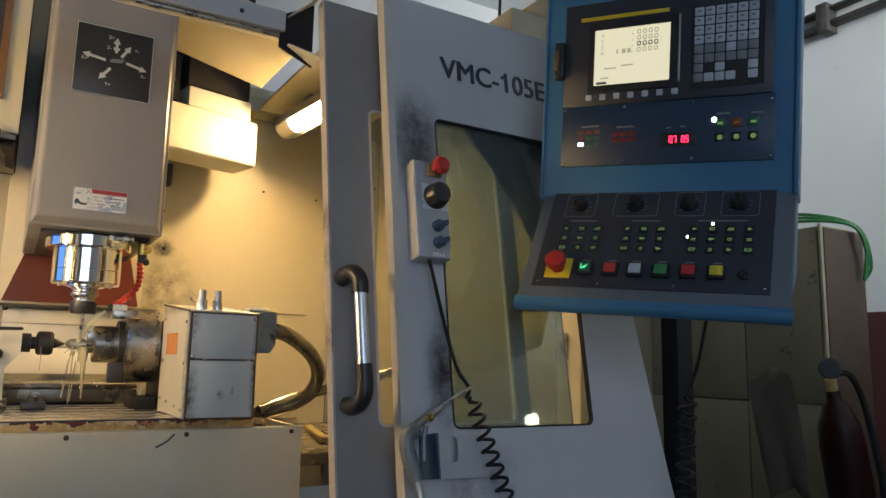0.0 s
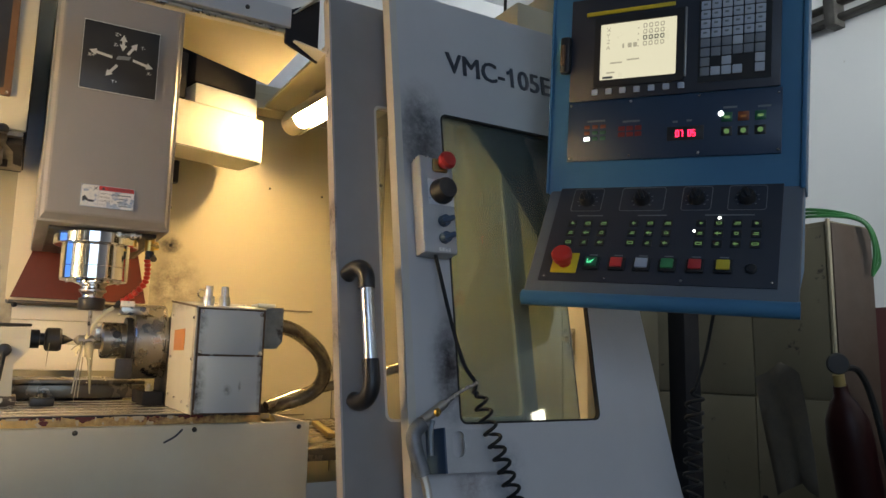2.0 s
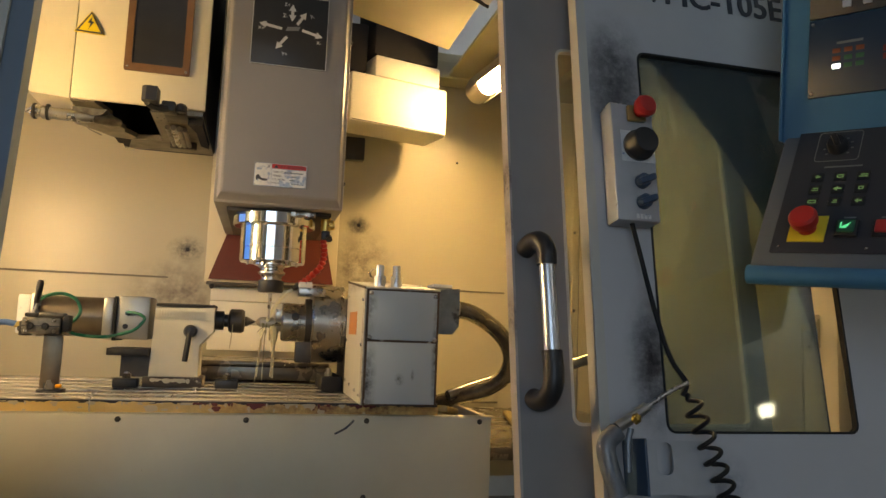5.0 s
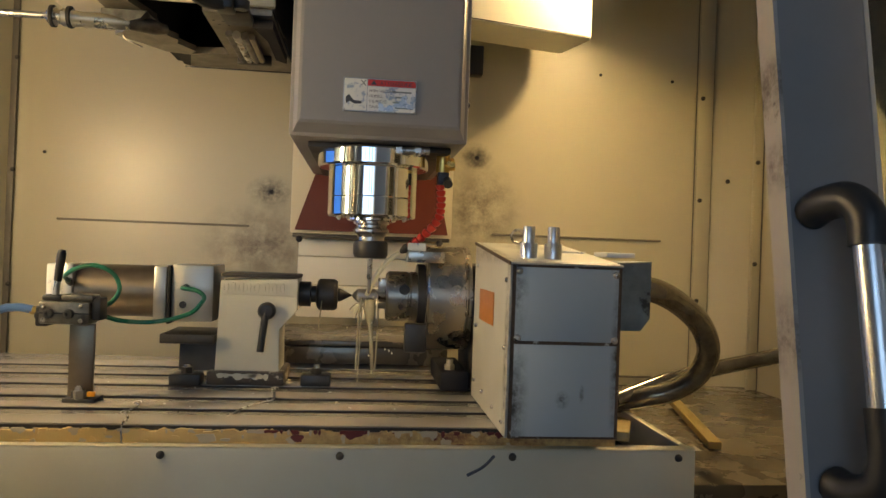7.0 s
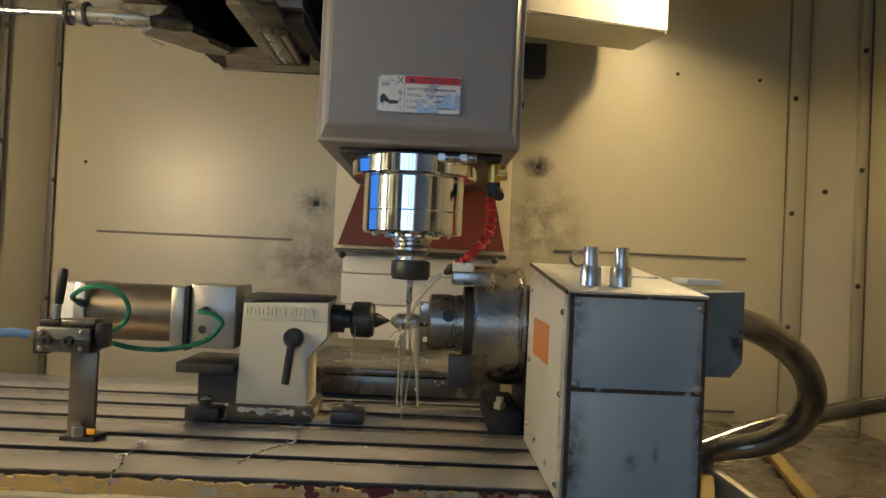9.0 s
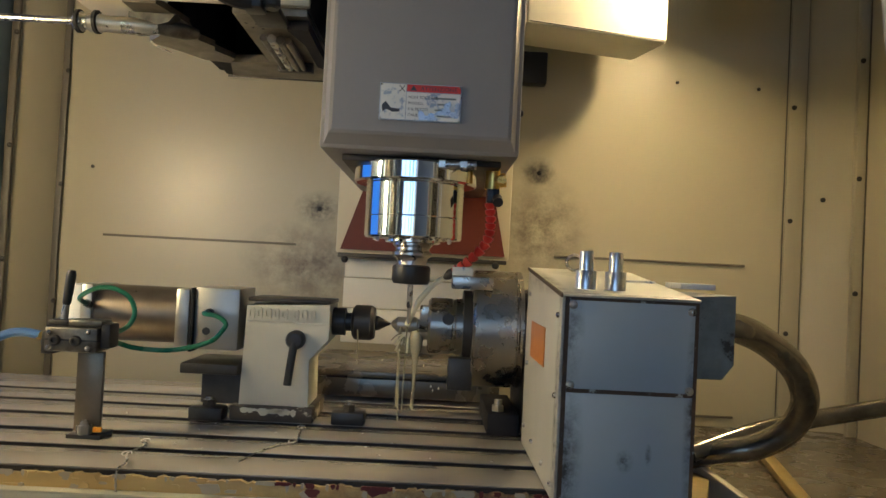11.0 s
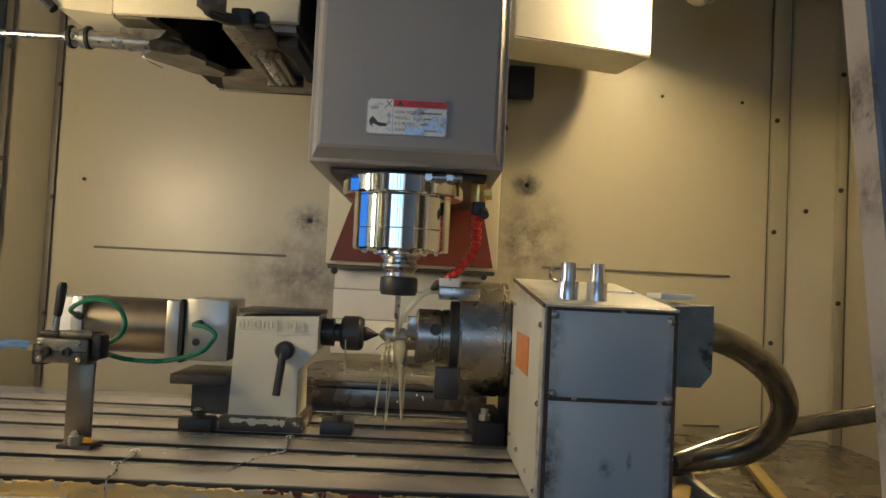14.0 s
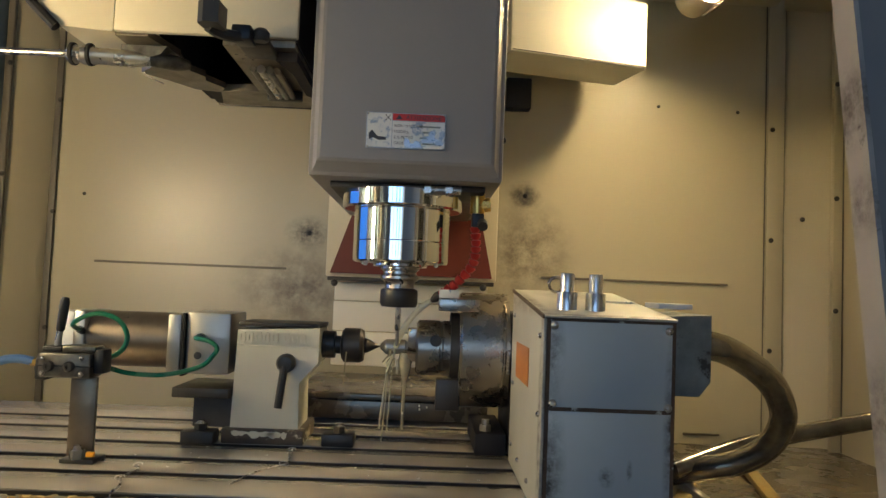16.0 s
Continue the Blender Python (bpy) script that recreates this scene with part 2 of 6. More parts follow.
REDDIM = mat("red_key", (0.20, 0.02, 0.02), 0.4)
AMBER = mat("amber_key", (0.26, 0.07, 0.03), 0.4)
KEYGREY = mat("grey_key", (0.45, 0.50, 0.56), 0.5, second=(0.40, 0.45, 0.5))
KEYDARK = mat("dark_key", (0.20, 0.225, 0.25), 0.5)
SYMBOL = glow("symbol_lit", (0.33, 0.8, 0.32), 0.24)
LEGEND = mat("legend_print", (0.18, 0.21, 0.22), 0.5)
TEXT = mat("dark_lettering", (0.035, 0.04, 0.055), 0.5)
TRAY = mat("wet_tray_steel", (0.20, 0.172, 0.13), 0.27, 0.5, second=(0.11, 0.092, 0.068), scale=5, amount=0.8, bump=0.2)
# darkened to draw the shadow line of the back panel strips
SLOT = mat("strip_shadow", (0.17, 0.15, 0.11), 0.5)
BROWN = mat("brown_frame", (0.16, 0.08, 0.035), 0.5, second=(0.11, 0.05, 0.02), scale=30)
DARKBLUE = mat("dark_blue_plastic", (0.035, 0.075, 0.13), 0.4)
SIGNBLUE = mat("bare_sign_metal", (0.40, 0.45, 0.52), 0.3, 0.6, second=(0.25, 0.32, 0.42), scale=60)
SIGNWHITE = mat("sign_white", (0.72, 0.72, 0.70), 0.45, second=(0.62, 0.63, 0.64), scale=30, stain=(0.25, 0.32, 0.44), stain_scale=55, stain_at=0.60)
SIGNRED = mat("sign_red", (0.58, 0.035, 0.035), 0.45, second=(0.45, 0.03, 0.03), scale=40)
OCHRE = mat("ochre_paint", (0.34, 0.24, 0.08), 0.45, second=(0.20, 0.14, 0.06), scale=20)
BOXCREAM = mat("pale_box_enamel", (0.58, 0.56, 0.48), 0.45, second=(0.50, 0.48, 0.40), scale=5, bump=0.08, stain=(0.10, 0.07, 0.05), stain_scale=26, stain_at=0.70, spots=(((-0.075, 0.0, 0.245), (0.012, 0.4, 0.02), (0.08, 0.06, 0.045), 70), ((0.0, -0.155, 0.233), (0.2, 0.012, 0.02), (0.09, 0.07, 0.05), 80), ((0.0, 0.08, 0.25), (0.07, 0.07, 0.04), (0.22, 0.20, 0.16), 40), ((-0.081, -0.15, 0.10), (0.02, 0.018, 0.2), (0.12, 0.10, 0.08), 60)))
CHIPBASE = mat("chipped_base", (0.09, 0.07, 0.055), 0.5, second=(0.06, 0.05, 0.04), scale=20, bump=0.2, stain=(0.60, 0.56, 0.46), stain_scale=26, stain_at=0.58)
BRONZED = mat("brown_anodised", (0.235, 0.195, 0.155), 0.33, 0.85, second=(0.15, 0.122, 0.095), scale=16, amount=0.8, rvar=0.08, bump=0.06, stain=(0.09, 0.075, 0.06), stain_scale=28, stain_at=0.66)
EDGE = mat("pale_edge_paint", (0.55, 0.53, 0.48), 0.5, second=(0.45, 0.43, 0.38), scale=12)
EDGEWORN = mat("worn_edge_paint", (0.46, 0.42, 0.38), 0.5, second=(0.36, 0.32, 0.30), scale=12, stain=(0.10, 0.075, 0.07), stain_scale=16, stain_at=0.60, spots=(((0.55, 0.012, 1.395), (0.03, 0.05, 0.045), (0.05, 0.03, 0.026), 30), ((0.55, 0.012, 1.31), (0.03, 0.05, 0.03), (0.05, 0.03, 0.026), 34), ((0.555, 0.012, 1.15), (0.03, 0.05, 0.05), (0.04, 0.028, 0.026), 30)))
DOORBLUE = mat("blue_grey_enamel", (0.16, 0.22, 0.28), 0.45, second=(0.12, 0.17, 0.22), scale=5)
PENDANT = mat("pendant_enamel", (0.46, 0.47, 0.48), 0.45, 0.2, second=(0.34, 0.35, 0.36), scale=18, stain=(0.12, 0.11, 0.10), stain_scale=40, stain_at=0.68)
GUNGREY = mat("worn_gun_paint", (0.22, 0.24, 0.26), 0.45, 0.3, second=(0.12, 0.13, 0.14), scale=40, amount=0.8)
DESKGREY = mat("desk_enamel", (0.11, 0.135, 0.16), 0.5, second=(0.09, 0.11, 0.13), scale=5, bump=0.05, bump_scale=300)
PANELBLUE = mat("dark_blue_film", (0.014, 0.042, 0.088), 0.4, second=(0.014, 0.03, 0.06), scale=6)
SCREENTEXT = glow("faint_screen_text", (0.78, 0.86, 0.72), 0.38, (0.05, 0.05, 0.05))
REDKEY = mat("red_button", (0.55, 0.04, 0.04), 0.4)
GREENKEY = mat("green_button", (0.03, 0.26, 0.10), 0.4)
YELLOWKEY = mat("yellow_button", (0.65, 0.50, 0.05), 0.4)
GREENHOSE = mat("garden_hose_green", (0.012, 0.12, 0.035), 0.35)
MAROON = mat("maroon_bottle", (0.022, 0.004, 0.004), 0.42, second=(0.03, 0.006, 0.006), scale=6, stain=(0.03, 0.02, 0.02), stain_scale=8, stain_at=0.66)
for m in (MAROON, MATTBLACK, RUBBER):
    m.node_tree.nodes["Principled BSDF"].inputs["Specular IOR Level"].default_value = 0.2
RUST = mat("rusty_edge", (0.07, 0.045, 0.03), 0.7, second=(0.14, 0.08, 0.04), scale=60, stain=(0.42, 0.42, 0.38), stain_scale=50, stain_at=0.60)
CHIPRED = mat("dark_red_primer", (0.13, 0.018, 0.014), 0.55, second=(0.08, 0.012, 0.01), scale=40)
CHIPPALE = mat("pale_filler", (0.54, 0.46, 0.32), 0.5, second=(0.44, 0.35, 0.22), scale=40)
CHIPDARK = mat("bare_dark_iron", (0.05, 0.04, 0.03), 0.5, 0.4)
SIGNSCR = mat("scratched_sign", (0.72, 0.72, 0.70), 0.4, second=(0.62, 0.63, 0.64), scale=30, stain=(0.27, 0.35, 0.48), stain_scale=38, stain_at=0.53)
VALVE = mat("grimy_valve_metal", (0.22, 0.205, 0.18), 0.36, 0.7, second=(0.05, 0.045, 0.04), scale=40, amount=0.9, bump=0.3)
MILK = mat("milky_coolant", (0.88, 0.84, 0.62), 0.3, second=(0.78, 0.72, 0.50), scale=60)
RAG = mat("grey_rag", (0.12, 0.10, 0.075), 0.9, second=(0.07, 0.06, 0.055), scale=20, bump=0.4)
WATER = glass("coolant", (0.95, 0.92, 0.80), 0.08, 0.66, (0.82, 0.76, 0.54))
GLASS = glass("smoked_window", (0.60, 0.68, 0.60), 0.03, 0.86, (0.46, 0.52, 0.52))
CLEAR = glass("clear_window", (0.92, 0.92, 0.84), 0.03, 0.93)

# ---- mesh helpers ----
ROOT = {}


def thing(name, m, label, category, group="", kind=""):
    ob = new(name)
    ob.empty_display_size = 0.05
    ob.matrix_world = m
    ROOT[ob.name] = (ob, m.copy())
    return tagged(ob, label, category, group, kind)


def part(name, bm, material, parent=None, label="", world_space=True, smooth=True, sharp=35):
    me = bpy.data.meshes.new(name)
    top = parent
    while top is not None and top.name not in ROOT:
        top = top.parent
    if top is not None and world_space:
        bm.transform(ROOT[top.name][1].inverted())
    bmesh.ops.recalc_face_normals(bm, faces=bm.faces)
    bm.to_mesh(me)
    bm.free()
    me.materials.append(material)
    if smooth:
        me.polygons.foreach_set("use_smooth", [True] * len(me.polygons))
        me.set_sharp_from_angle(angle=radians(sharp))
    ob = new(name, me)
    ob.parent = parent
    if label:
        ob["label"] = label
    return ob


def structure(name, bm, material, label, category):
    return tagged(part(name, bm, material), label, category, kind="structure")


def block(x0, x1, y0, y1, z0, z1, bevel=0.0, bm=None, seg=2):
    own = bmesh.new()
    bmesh.ops.create_cube(own, size=1.0)
    for v in own.verts:
        v.co = Vector(((x0 + x1) / 2 + v.co.x * (x1 - x0), (y0 + y1) / 2 + v.co.y * (y1 - y0), (z0 + z1) / 2 + v.co.z * (z1 - z0)))
    if bevel:
        bmesh.ops.bevel(own, geom=own.edges[:], offset=bevel, segments=seg, affect="EDGES", profile=0.5)
    return join(bm, own)


def join(bm, own):
    if bm is None:
        return own
    me = bpy.data.meshes.new("tmp")
    own.to_mesh(me)
    own.free()
    bm.from_mesh(me)
    bpy.data.meshes.remove(me)
    return bm


def rod(a, b, r, r2=None, seg=24, bm=None, caps=True):
    a, b = Vector(a), Vector(b)
    own = bmesh.new()
    bmesh.ops.create_cone(own, cap_ends=caps, segments=seg, radius1=r, radius2=r if r2 is None else r2, depth=(b - a).length)
    own.transform(Matrix.Translation((a + b) / 2) @ (b - a).to_track_quat("Z", "Y").to_matrix().to_4x4())
    return join(bm, own)


def lathe(profile, axis_at, direction=(0, 0, 1), seg=48, bm=None):
    """profile: (radius, height) along direction from axis_at."""
    own = bmesh.new()
    rings = []
    for r, h in profile:
        rings.append([own.verts.new((max(r, 1e-5) * math.cos(2 * math.pi * k / seg), max(r, 1e-5) * math.sin(2 * math.pi * k / seg), h)) for k in range(seg)])
    for p, q in zip(rings, rings[1:]):
        for k in range(seg):
            own.faces.new((p[k], p[(k + 1) % seg], q[(k + 1) % seg], q[k]))
    own.faces.new(rings[0]), own.faces.new(rings[-1])
    own.transform(Matrix.Translation(axis_at) @ Vector(direction).to_track_quat("Z", "Y").to_matrix().to_4x4())
    return join(bm, own)


def smooth_path(points, per=8):
    pts = [Vector(p) for p in points]
    pts = [2 * pts[0] - pts[1], *pts, 2 * pts[-1] - pts[-2]]
    out = []
    for a, b, c, d in zip(pts, pts[1:], pts[2:], pts[3:]):
        for k in range(per):
            t = k / per
            out.append(0.5 * (2 * b + (c - a) * t + (2 * a - 5 * b + 4 * c - d) * t * t + (3 * b - a - 3 * c + d) * t ** 3))
    return [*out, pts[-2]]


def hose(points, r, seg=12, per=8, ribs=0.0, bm=None):
    pts = smooth_path(points, per) if per else [Vector(p) for p in points]
    own = bmesh.new()
    rings, side = [], None
    for k, p in enumerate(pts):
        way = (pts[min(k + 1, len(pts) - 1)] - pts[max(k - 1, 0)]).normalized()
        side = (side - way * side.dot(way)).normalized() if side else way.orthogonal().normalized()
        up = way.cross(side)
        rr = r * (1 + ribs * (k % 2))
        rings.append([own.verts.new(p + rr * (side * math.cos(2 * math.pi * j / seg) + up * math.sin(2 * math.pi * j / seg))) for j in range(seg)])
    for p, q in zip(rings, rings[1:]):
        for j in range(seg):
            own.faces.new((p[j], p[(j + 1) % seg], q[(j + 1) % seg], q[j]))
    own.faces.new(rings[0]), own.faces.new(rings[-1])
    return join(bm, own)


def slab(outline, holes, y0, y1, bevel=0.0, bm=None):
    """A plate with outline and holes given as (x, z), from depth y0 (front) to y1."""
    own = bmesh.new()
    edges = []
    for loop in (outline, *holes):
        vs = [own.verts.new((x, y0, z)) for x, z in loop]
        edges += [own.edges.new((a, b)) for a, b in zip(vs, vs[1:] + vs[:1])]
    bmesh.ops.triangle_fill(own, edges=edges, use_beauty=True)
    made = bmesh.ops.extrude_face_region(own, geom=own.faces[:])
    bmesh.ops.translate(own, verts=[g for g in made["geom"] if isinstance(g, bmesh.types.BMVert)], vec=(0, y1 - y0, 0))
    return join(bm, own)


def rounded(x0, x1, z0, z1, r, n=5):
    out = []
    for cx, cz, a in ((x1 - r, z1 - r, 0), (x0 + r, z1 - r, 90), (x0 + r, z0 + r, 180), (x1 - r, z0 + r, 270)):
        out += [(cx + r * math.cos(radians(a + 90 * k / n)), cz + r * math.sin(radians(a + 90 * k / n))) for k in range(n + 1)]
    return out


def words(text, size, m, depth=0.0004, bold=0.0):
    c = bpy.data.curves.new("words", "FONT")
    c.body, c.size, c.extrude, c.offset, c.resolution_u = text, size, depth, bold, 3
    ob = bpy.data.objects.new("words", c)
    me = bpy.data.meshes.new_from_object(ob)
    bm = bmesh.new()
    bm.from_mesh(me)
    bpy.data.objects.remove(ob), bpy.data.meshes.remove(me), bpy.data.curves.remove(c)
    bm.transform(m)
    return bm


UPRIGHT = pose(0, 0, 0, 90, 0, 0)
WALL_Y = 2.489

# ---- workshop ----
structure("floor", block(-5, 6, -4.2, 6, -0.1, 0), CONCRETE, "dark oily concrete workshop floor", "floor")
structure("ceiling", block(-5, 6, -4.2, 6, 4.3, 4.4), PLASTER, "white painted workshop ceiling", "ceiling")
structure("wall_east", block(4.2, 4.3, -4.2, 6, 1.42, 4.3), PLASTER, "white plastered workshop wall", "wall")
structure("wall_east_dado", block(4.197, 4.3, -4.2, 6, 0, 1.42), DADO, "maroon painted dado of the workshop wall", "wall")
structure("wall_west", block(-5.1, -5, -4.2, 6, 0, 4.3), PLASTER, "white plastered workshop wall", "wall")
structure("wall_north", block(-5, 4.2, 5.0, 5.1, 0, 4.3), PLASTER, "white plastered workshop wall with stains", "wall")
south = slab([(-5, 0), (4.2, 0), (4.2, 4.3), (-5, 4.3)], [rounded(-2.6, 0.6, 1.0, 3.0, 0.01, 1), rounded(2.2, 4.0, 2.45, 3.85, 0.01, 1)], -4.1, -4.0)
structure("wall_south", south, PLASTER, "white plastered workshop wall with wide window openings", "wall")
# unseen bars added before the window lamp, for dark stripes in the chrome
for x in (-1.62, -0.80, -0.22):
    structure("stripe_bar", block(x - 0.06, x + 0.06, -3.86, -3.80, 1.0, 3.0, 0.005), DARK, "dark bar added before the window to stripe its reflection", "window frame")
trunk_duct = thing("cable_tray", pose(3.9, 1.8, 2.75), "dark metal cable tray fixed to the white wall", "cable tray")
part("rail", block(4.12, 4.19, 0.2, 2.6, 3.16, 3.19, 0.004), DARK, trunk_duct)
part("rail", block(4.12, 4.19, 0.2, 2.6, 3.26, 3.28, 0.004), DARK, trunk_duct)
part("bracket", block(4.09, 4.198, 2.2, 2.27, 3.12, 3.30, 0.004), DARK, trunk_duct)
wlamp = thing("wall_lamp", pose(4.19, -2.96, 1.9), "small bright white lamp on the workshop wall", "lamp")
part("case", block(4.14, 4.198, -3.06, -2.86, 1.82, 1.96, 0.01), WHITE, wlamp)
part("tube", block(4.125, 4.139, -3.045, -2.875, 1.84, 1.94, 0.004), TUBEWHITE, wlamp, "glowing white front")
wire = thing("hanging_wire", pose(1.5, 2.0, 2.6), "black wire hanging from the ceiling", "wire")
part("strand", hose([(1.62, 2.0, 4.3), (1.60, 2.0, 3.2), (1.55, 2.0, 2.5), (1.56, 2.0, 2.2)], 0.006, 8), RUBBER, wire)

# ---- machine enclosure ----
structure("wall_back", block(-0.748, 1.142, WALL_Y, WALL_Y + 0.03, 0.62, 2.12), CREAM_WALL, "cream enamelled back panel of the machine enclosure, soot-stained", "panel")
# the hole is added to let the blue lamp outside reach the chrome
side_ = slab([(1.28, 0.62), (2.39, 0.62), (2.39, 2.12), (1.28, 2.12)], [rounded(1.74, 2.23, 1.0, 1.80, 0.02)], 0, 0.03)
side_.transform(Matrix(((0, 1, 0, -0.86), (1, 0, 0, 0), (0, 0, 1, 0), (0, 0, 0, 1))))
structure("wall_left", side_, DOORBLUE, "blue-grey side panel of the machine enclosure with an opening added for the blue light", "panel")
structure("wall_right", block(1.23, 1.26, 1.28, 2.39, 0.62, 2.12), CREAM_IN, "cream side panel of the machine enclosure", "panel")


def corner_strip(x_back, x_side):
    bm = bmesh.new()
    s = 1 if x_side > x_back else -1
    vs = [(x_back, WALL_Y - 0.003), (x_back, WALL_Y + 0.03), (x_side + 0.03 * s, 2.39), (x_side, 2.39)]
    lo = [bm.verts.new((x, y, 0.62)) for x, y in vs]
    hi = [bm.verts.new((x, y, 2.12)) for x, y in vs]
    bm.faces.new(lo), bm.faces.new(hi)
    for k in range(4):
        bm.faces.new((lo[k], lo[(k + 1) % 4], hi[(k + 1) % 4], hi[k]))
    return bm


structure("wall_corner_left", corner_strip(-0.748, -0.815), CREAM_IN, "cream angled corner panel of the enclosure", "panel")
structure("wall_corner_right", corner_strip(1.142, 1.23), CREAM_IN, "cream angled corner panel of the enclosure", "panel")
structure("trim_back_seam_left", block(-0.754, -0.737, WALL_Y - 0.012, WALL_Y - 0.004, 0.66, 2.12, 0.003), SEAM, "dark grimy folded seam of the enclosure panels", "trim")
structure("trim_side_seam_left", block(-0.826, -0.808, 2.372, 2.384, 0.66, 2.12, 0.003), SEAM, "dark grimy folded seam of the enclosure panels", "trim")
structure("trim_back_flange", block(1.090, 1.136, WALL_Y - 0.011, WALL_Y - 0.0032, 0.66, 2.10, 0.003), CREAM_IN, "cream folded flange along the back panel, bolted", "trim")
structure("trim_flange_line", block(1.0878, 1.0895, WALL_Y - 0.005, WALL_Y - 0.001, 0.66, 2.10), SEAM, "thin dark line beside the folded flange", "trim")
# dark line drawn as the shadow at the flange's right edge
structure("trim_flange_shade_right", block(1.1365, 1.1380, WALL_Y - 0.007, WALL_Y - 0.001, 0.66, 2.10), SEAM, "thin dark line beside the folded flange", "trim")
structure("trim_side_flange", block(1.205, 1.2285, 2.368, 2.384, 0.66, 2.10, 0.003), CREAM_IN, "cream folded flange along the side panel, bolted", "trim")
structure("trim_side_line", block(1.2289, 1.2325, 2.366, 2.384, 0.66, 2.10), SEAM, "thin dark joint of the side panel", "trim")
structure("tray_floor", block(0.53, 1.23, 1.56, 2.42, 0.83, 0.86, 0.004), TRAY, "wet brown-grey drip tray beside the table", "tray")
structure("tray_floor_left", block(-0.83, 0.525, 1.56, 2.42, 0.70, 0.73, 0.004), DARK, "dark wet chip tray under the table", "tray")
sheet_ = block(0.34, 0.66, 1.62, 2.09, 2.040, 2.050, 0.002)
for v in sheet_.verts:
    v.co.z -= 0.24 * (v.co.x - 0.36)
structure("roof_sheet", sheet_, CREAM, "cream sloping roof sheet over the work space", "panel")
structure("roof_shelf", block(0.73, 1.095, 1.74, 2.355, 1.985, 1.997, 0.002), CREAM_IN, "cream roof plate over the work lamp", "panel")
structure("roof_frame", block(1.10, 1.23, 1.30, 2.42, 1.96, 2.04, 0.004), CREAM_IN, "cream roof frame member along the side panel", "frame")
structure("roof_frame_back", block(0.68, 1.09, 2.36, 2.45, 1.98, 2.04, 0.004), CREAM_IN, "cream roof frame member along the back panel", "frame")
structure("cabinet_base", block(-0.80, 1.20, 1.20, 1.55, 0.0, 0.60, 0.01), DARK, "dark lower body of the machine", "machine base")
structure("front_sill", block(-0.80, 1.20, 1.00, 1.19, 0.0, 0.69, 0.01), DOORGREY, "grey sill below the machine doors", "machine base")


def dome(at, out, r=0.006):
    return lathe([(r, 0), (r, 0.3 * r), (0.85 * r, 0.7 * r), (0.45 * r, r), (0.0, 1.05 * r)], at, out, 12)


def bolts(parent, places, out, r, material=DARK, name="bolt"):
    for p in places:
        part(name, dome(p, out, r), material, parent)


def bolt_thing(p, out, r, material):
    t = thing("panel_bolt", Matrix.Translation(p), "dark round-headed bolt on the cream panel", "bolt", "bolts of the enclosure")
    part("head", dome(p, out, r), material, t)
    return t


for x, y, zs, out in ((1.103, WALL_Y - 0.011, (1.665, 1.375, 1.09), (0, -1, 0)), (1.212, 2.368, (1.76, 1.475, 1.20, 0.93), (0, -1, 0)),
                      (-0.739, WALL_Y - 0.012, (1.66, 1.373, 1.08), (0, -1, 0)), (-0.812, 2.372, (1.72, 1.45, 1.18), (0, -1, 0)),
                      (1.172, 2.4525, (1.43,), (-0.6, -0.8, 0)), (0.805, WALL_Y, (1.716,), (0, -1, 0)), (1.015, WALL_Y, (1.71,), (0, -1, 0)), (-0.668, WALL_Y, (1.423,), (0, -1, 0))):
    for z in zs:
        bolt_thing((x, y, z), out, 0.0062 if x > 1.06 or x < -0.7 else 0.0045, DARK)
# strips coloured dark as shadow lines on the back panel
for x0, x1, z in ((-0.631, -0.144, 1.252), (0.51, 0.996, 1.256), (0.887, 0.981, 0.871)):
    structure("trim_slot", block(x0, x1, WALL_Y - 0.004, WALL_Y - 0.0005, z - 0.003, z + 0.003, 0.001), SLOT, "thin edge strip on the back panel, coloured as its shadow line", "trim")
switch = thing("wall_switch", pose(0.43, 2.47, 1.72), "small black box fixed to the back panel", "switch box")
part("case", block(0.40, 0.465, 2.45, WALL_Y - 0.001, 1.685, 1.765, 0.004), BLACK, switch)
for x, z in ((-0.09, 1.345), (0.462, 1.465)):
    gland = thing("cable_gland", pose(x, 2.48, z), "sooty black rubber gland in the back panel", "gland", "glands of the back panel")
    part("collar", lathe([(0.006, 0), (0.0055, 0.002), (0.004, 0.003), (0.0, 0.0032)], (x, WALL_Y - 0.001, z), (0, -1, 0), 16), RUBBER, gland)

# column and way cover behind the head
col = thing("machine_column", pose(0.18, 2.4, 0.86), "cream machine column with red oxide way cover", "machine column")
part("body", block(-0.020, 0.377, 2.31, WALL_Y - 0.004, 1.235, 2.6, 0.004), CREAM, col)
part("oxide_plate", slab([(0.044, 1.40), (0.330, 1.41), (0.366, 1.243), (-0.008, 1.243)], [], 2.296, 2.309), OXIDE, col, "red oxide painted plate")
part("lip", block(-0.012, 0.37, 2.285, 2.309, 1.225, 1.2345, 0.002), DARK, col)
bolts(col, [(0.005, 2.285, 1.22), (0.345, 2.285, 1.222)], (0, -1, 0), 0.008, BLACK)
for n, (z0, z1, y) in enumerate(((1.18, 1.222, 2.335), (1.11, 1.178, 2.328), (1.03, 1.108, 2.321))):
    part("cover_sheet", block(0.0, 0.36, y, y + 0.012, z0, z1, 0.003), WHITE, col, "white telescopic cover sheet")
shelf = thing("way_cover", pose(0.15, 2.1, 1.0), "dull steel way cover sheet behind the table", "machine cover")
part("sheet", block(-0.03, 0.34, 2.00, 2.33, 1.000, 1.012, 0.003), TRAY, shelf)
part("lip", block(-0.03, 0.34, 2.00, 2.008, 0.965, 0.999, 0.002), TRAY, shelf)
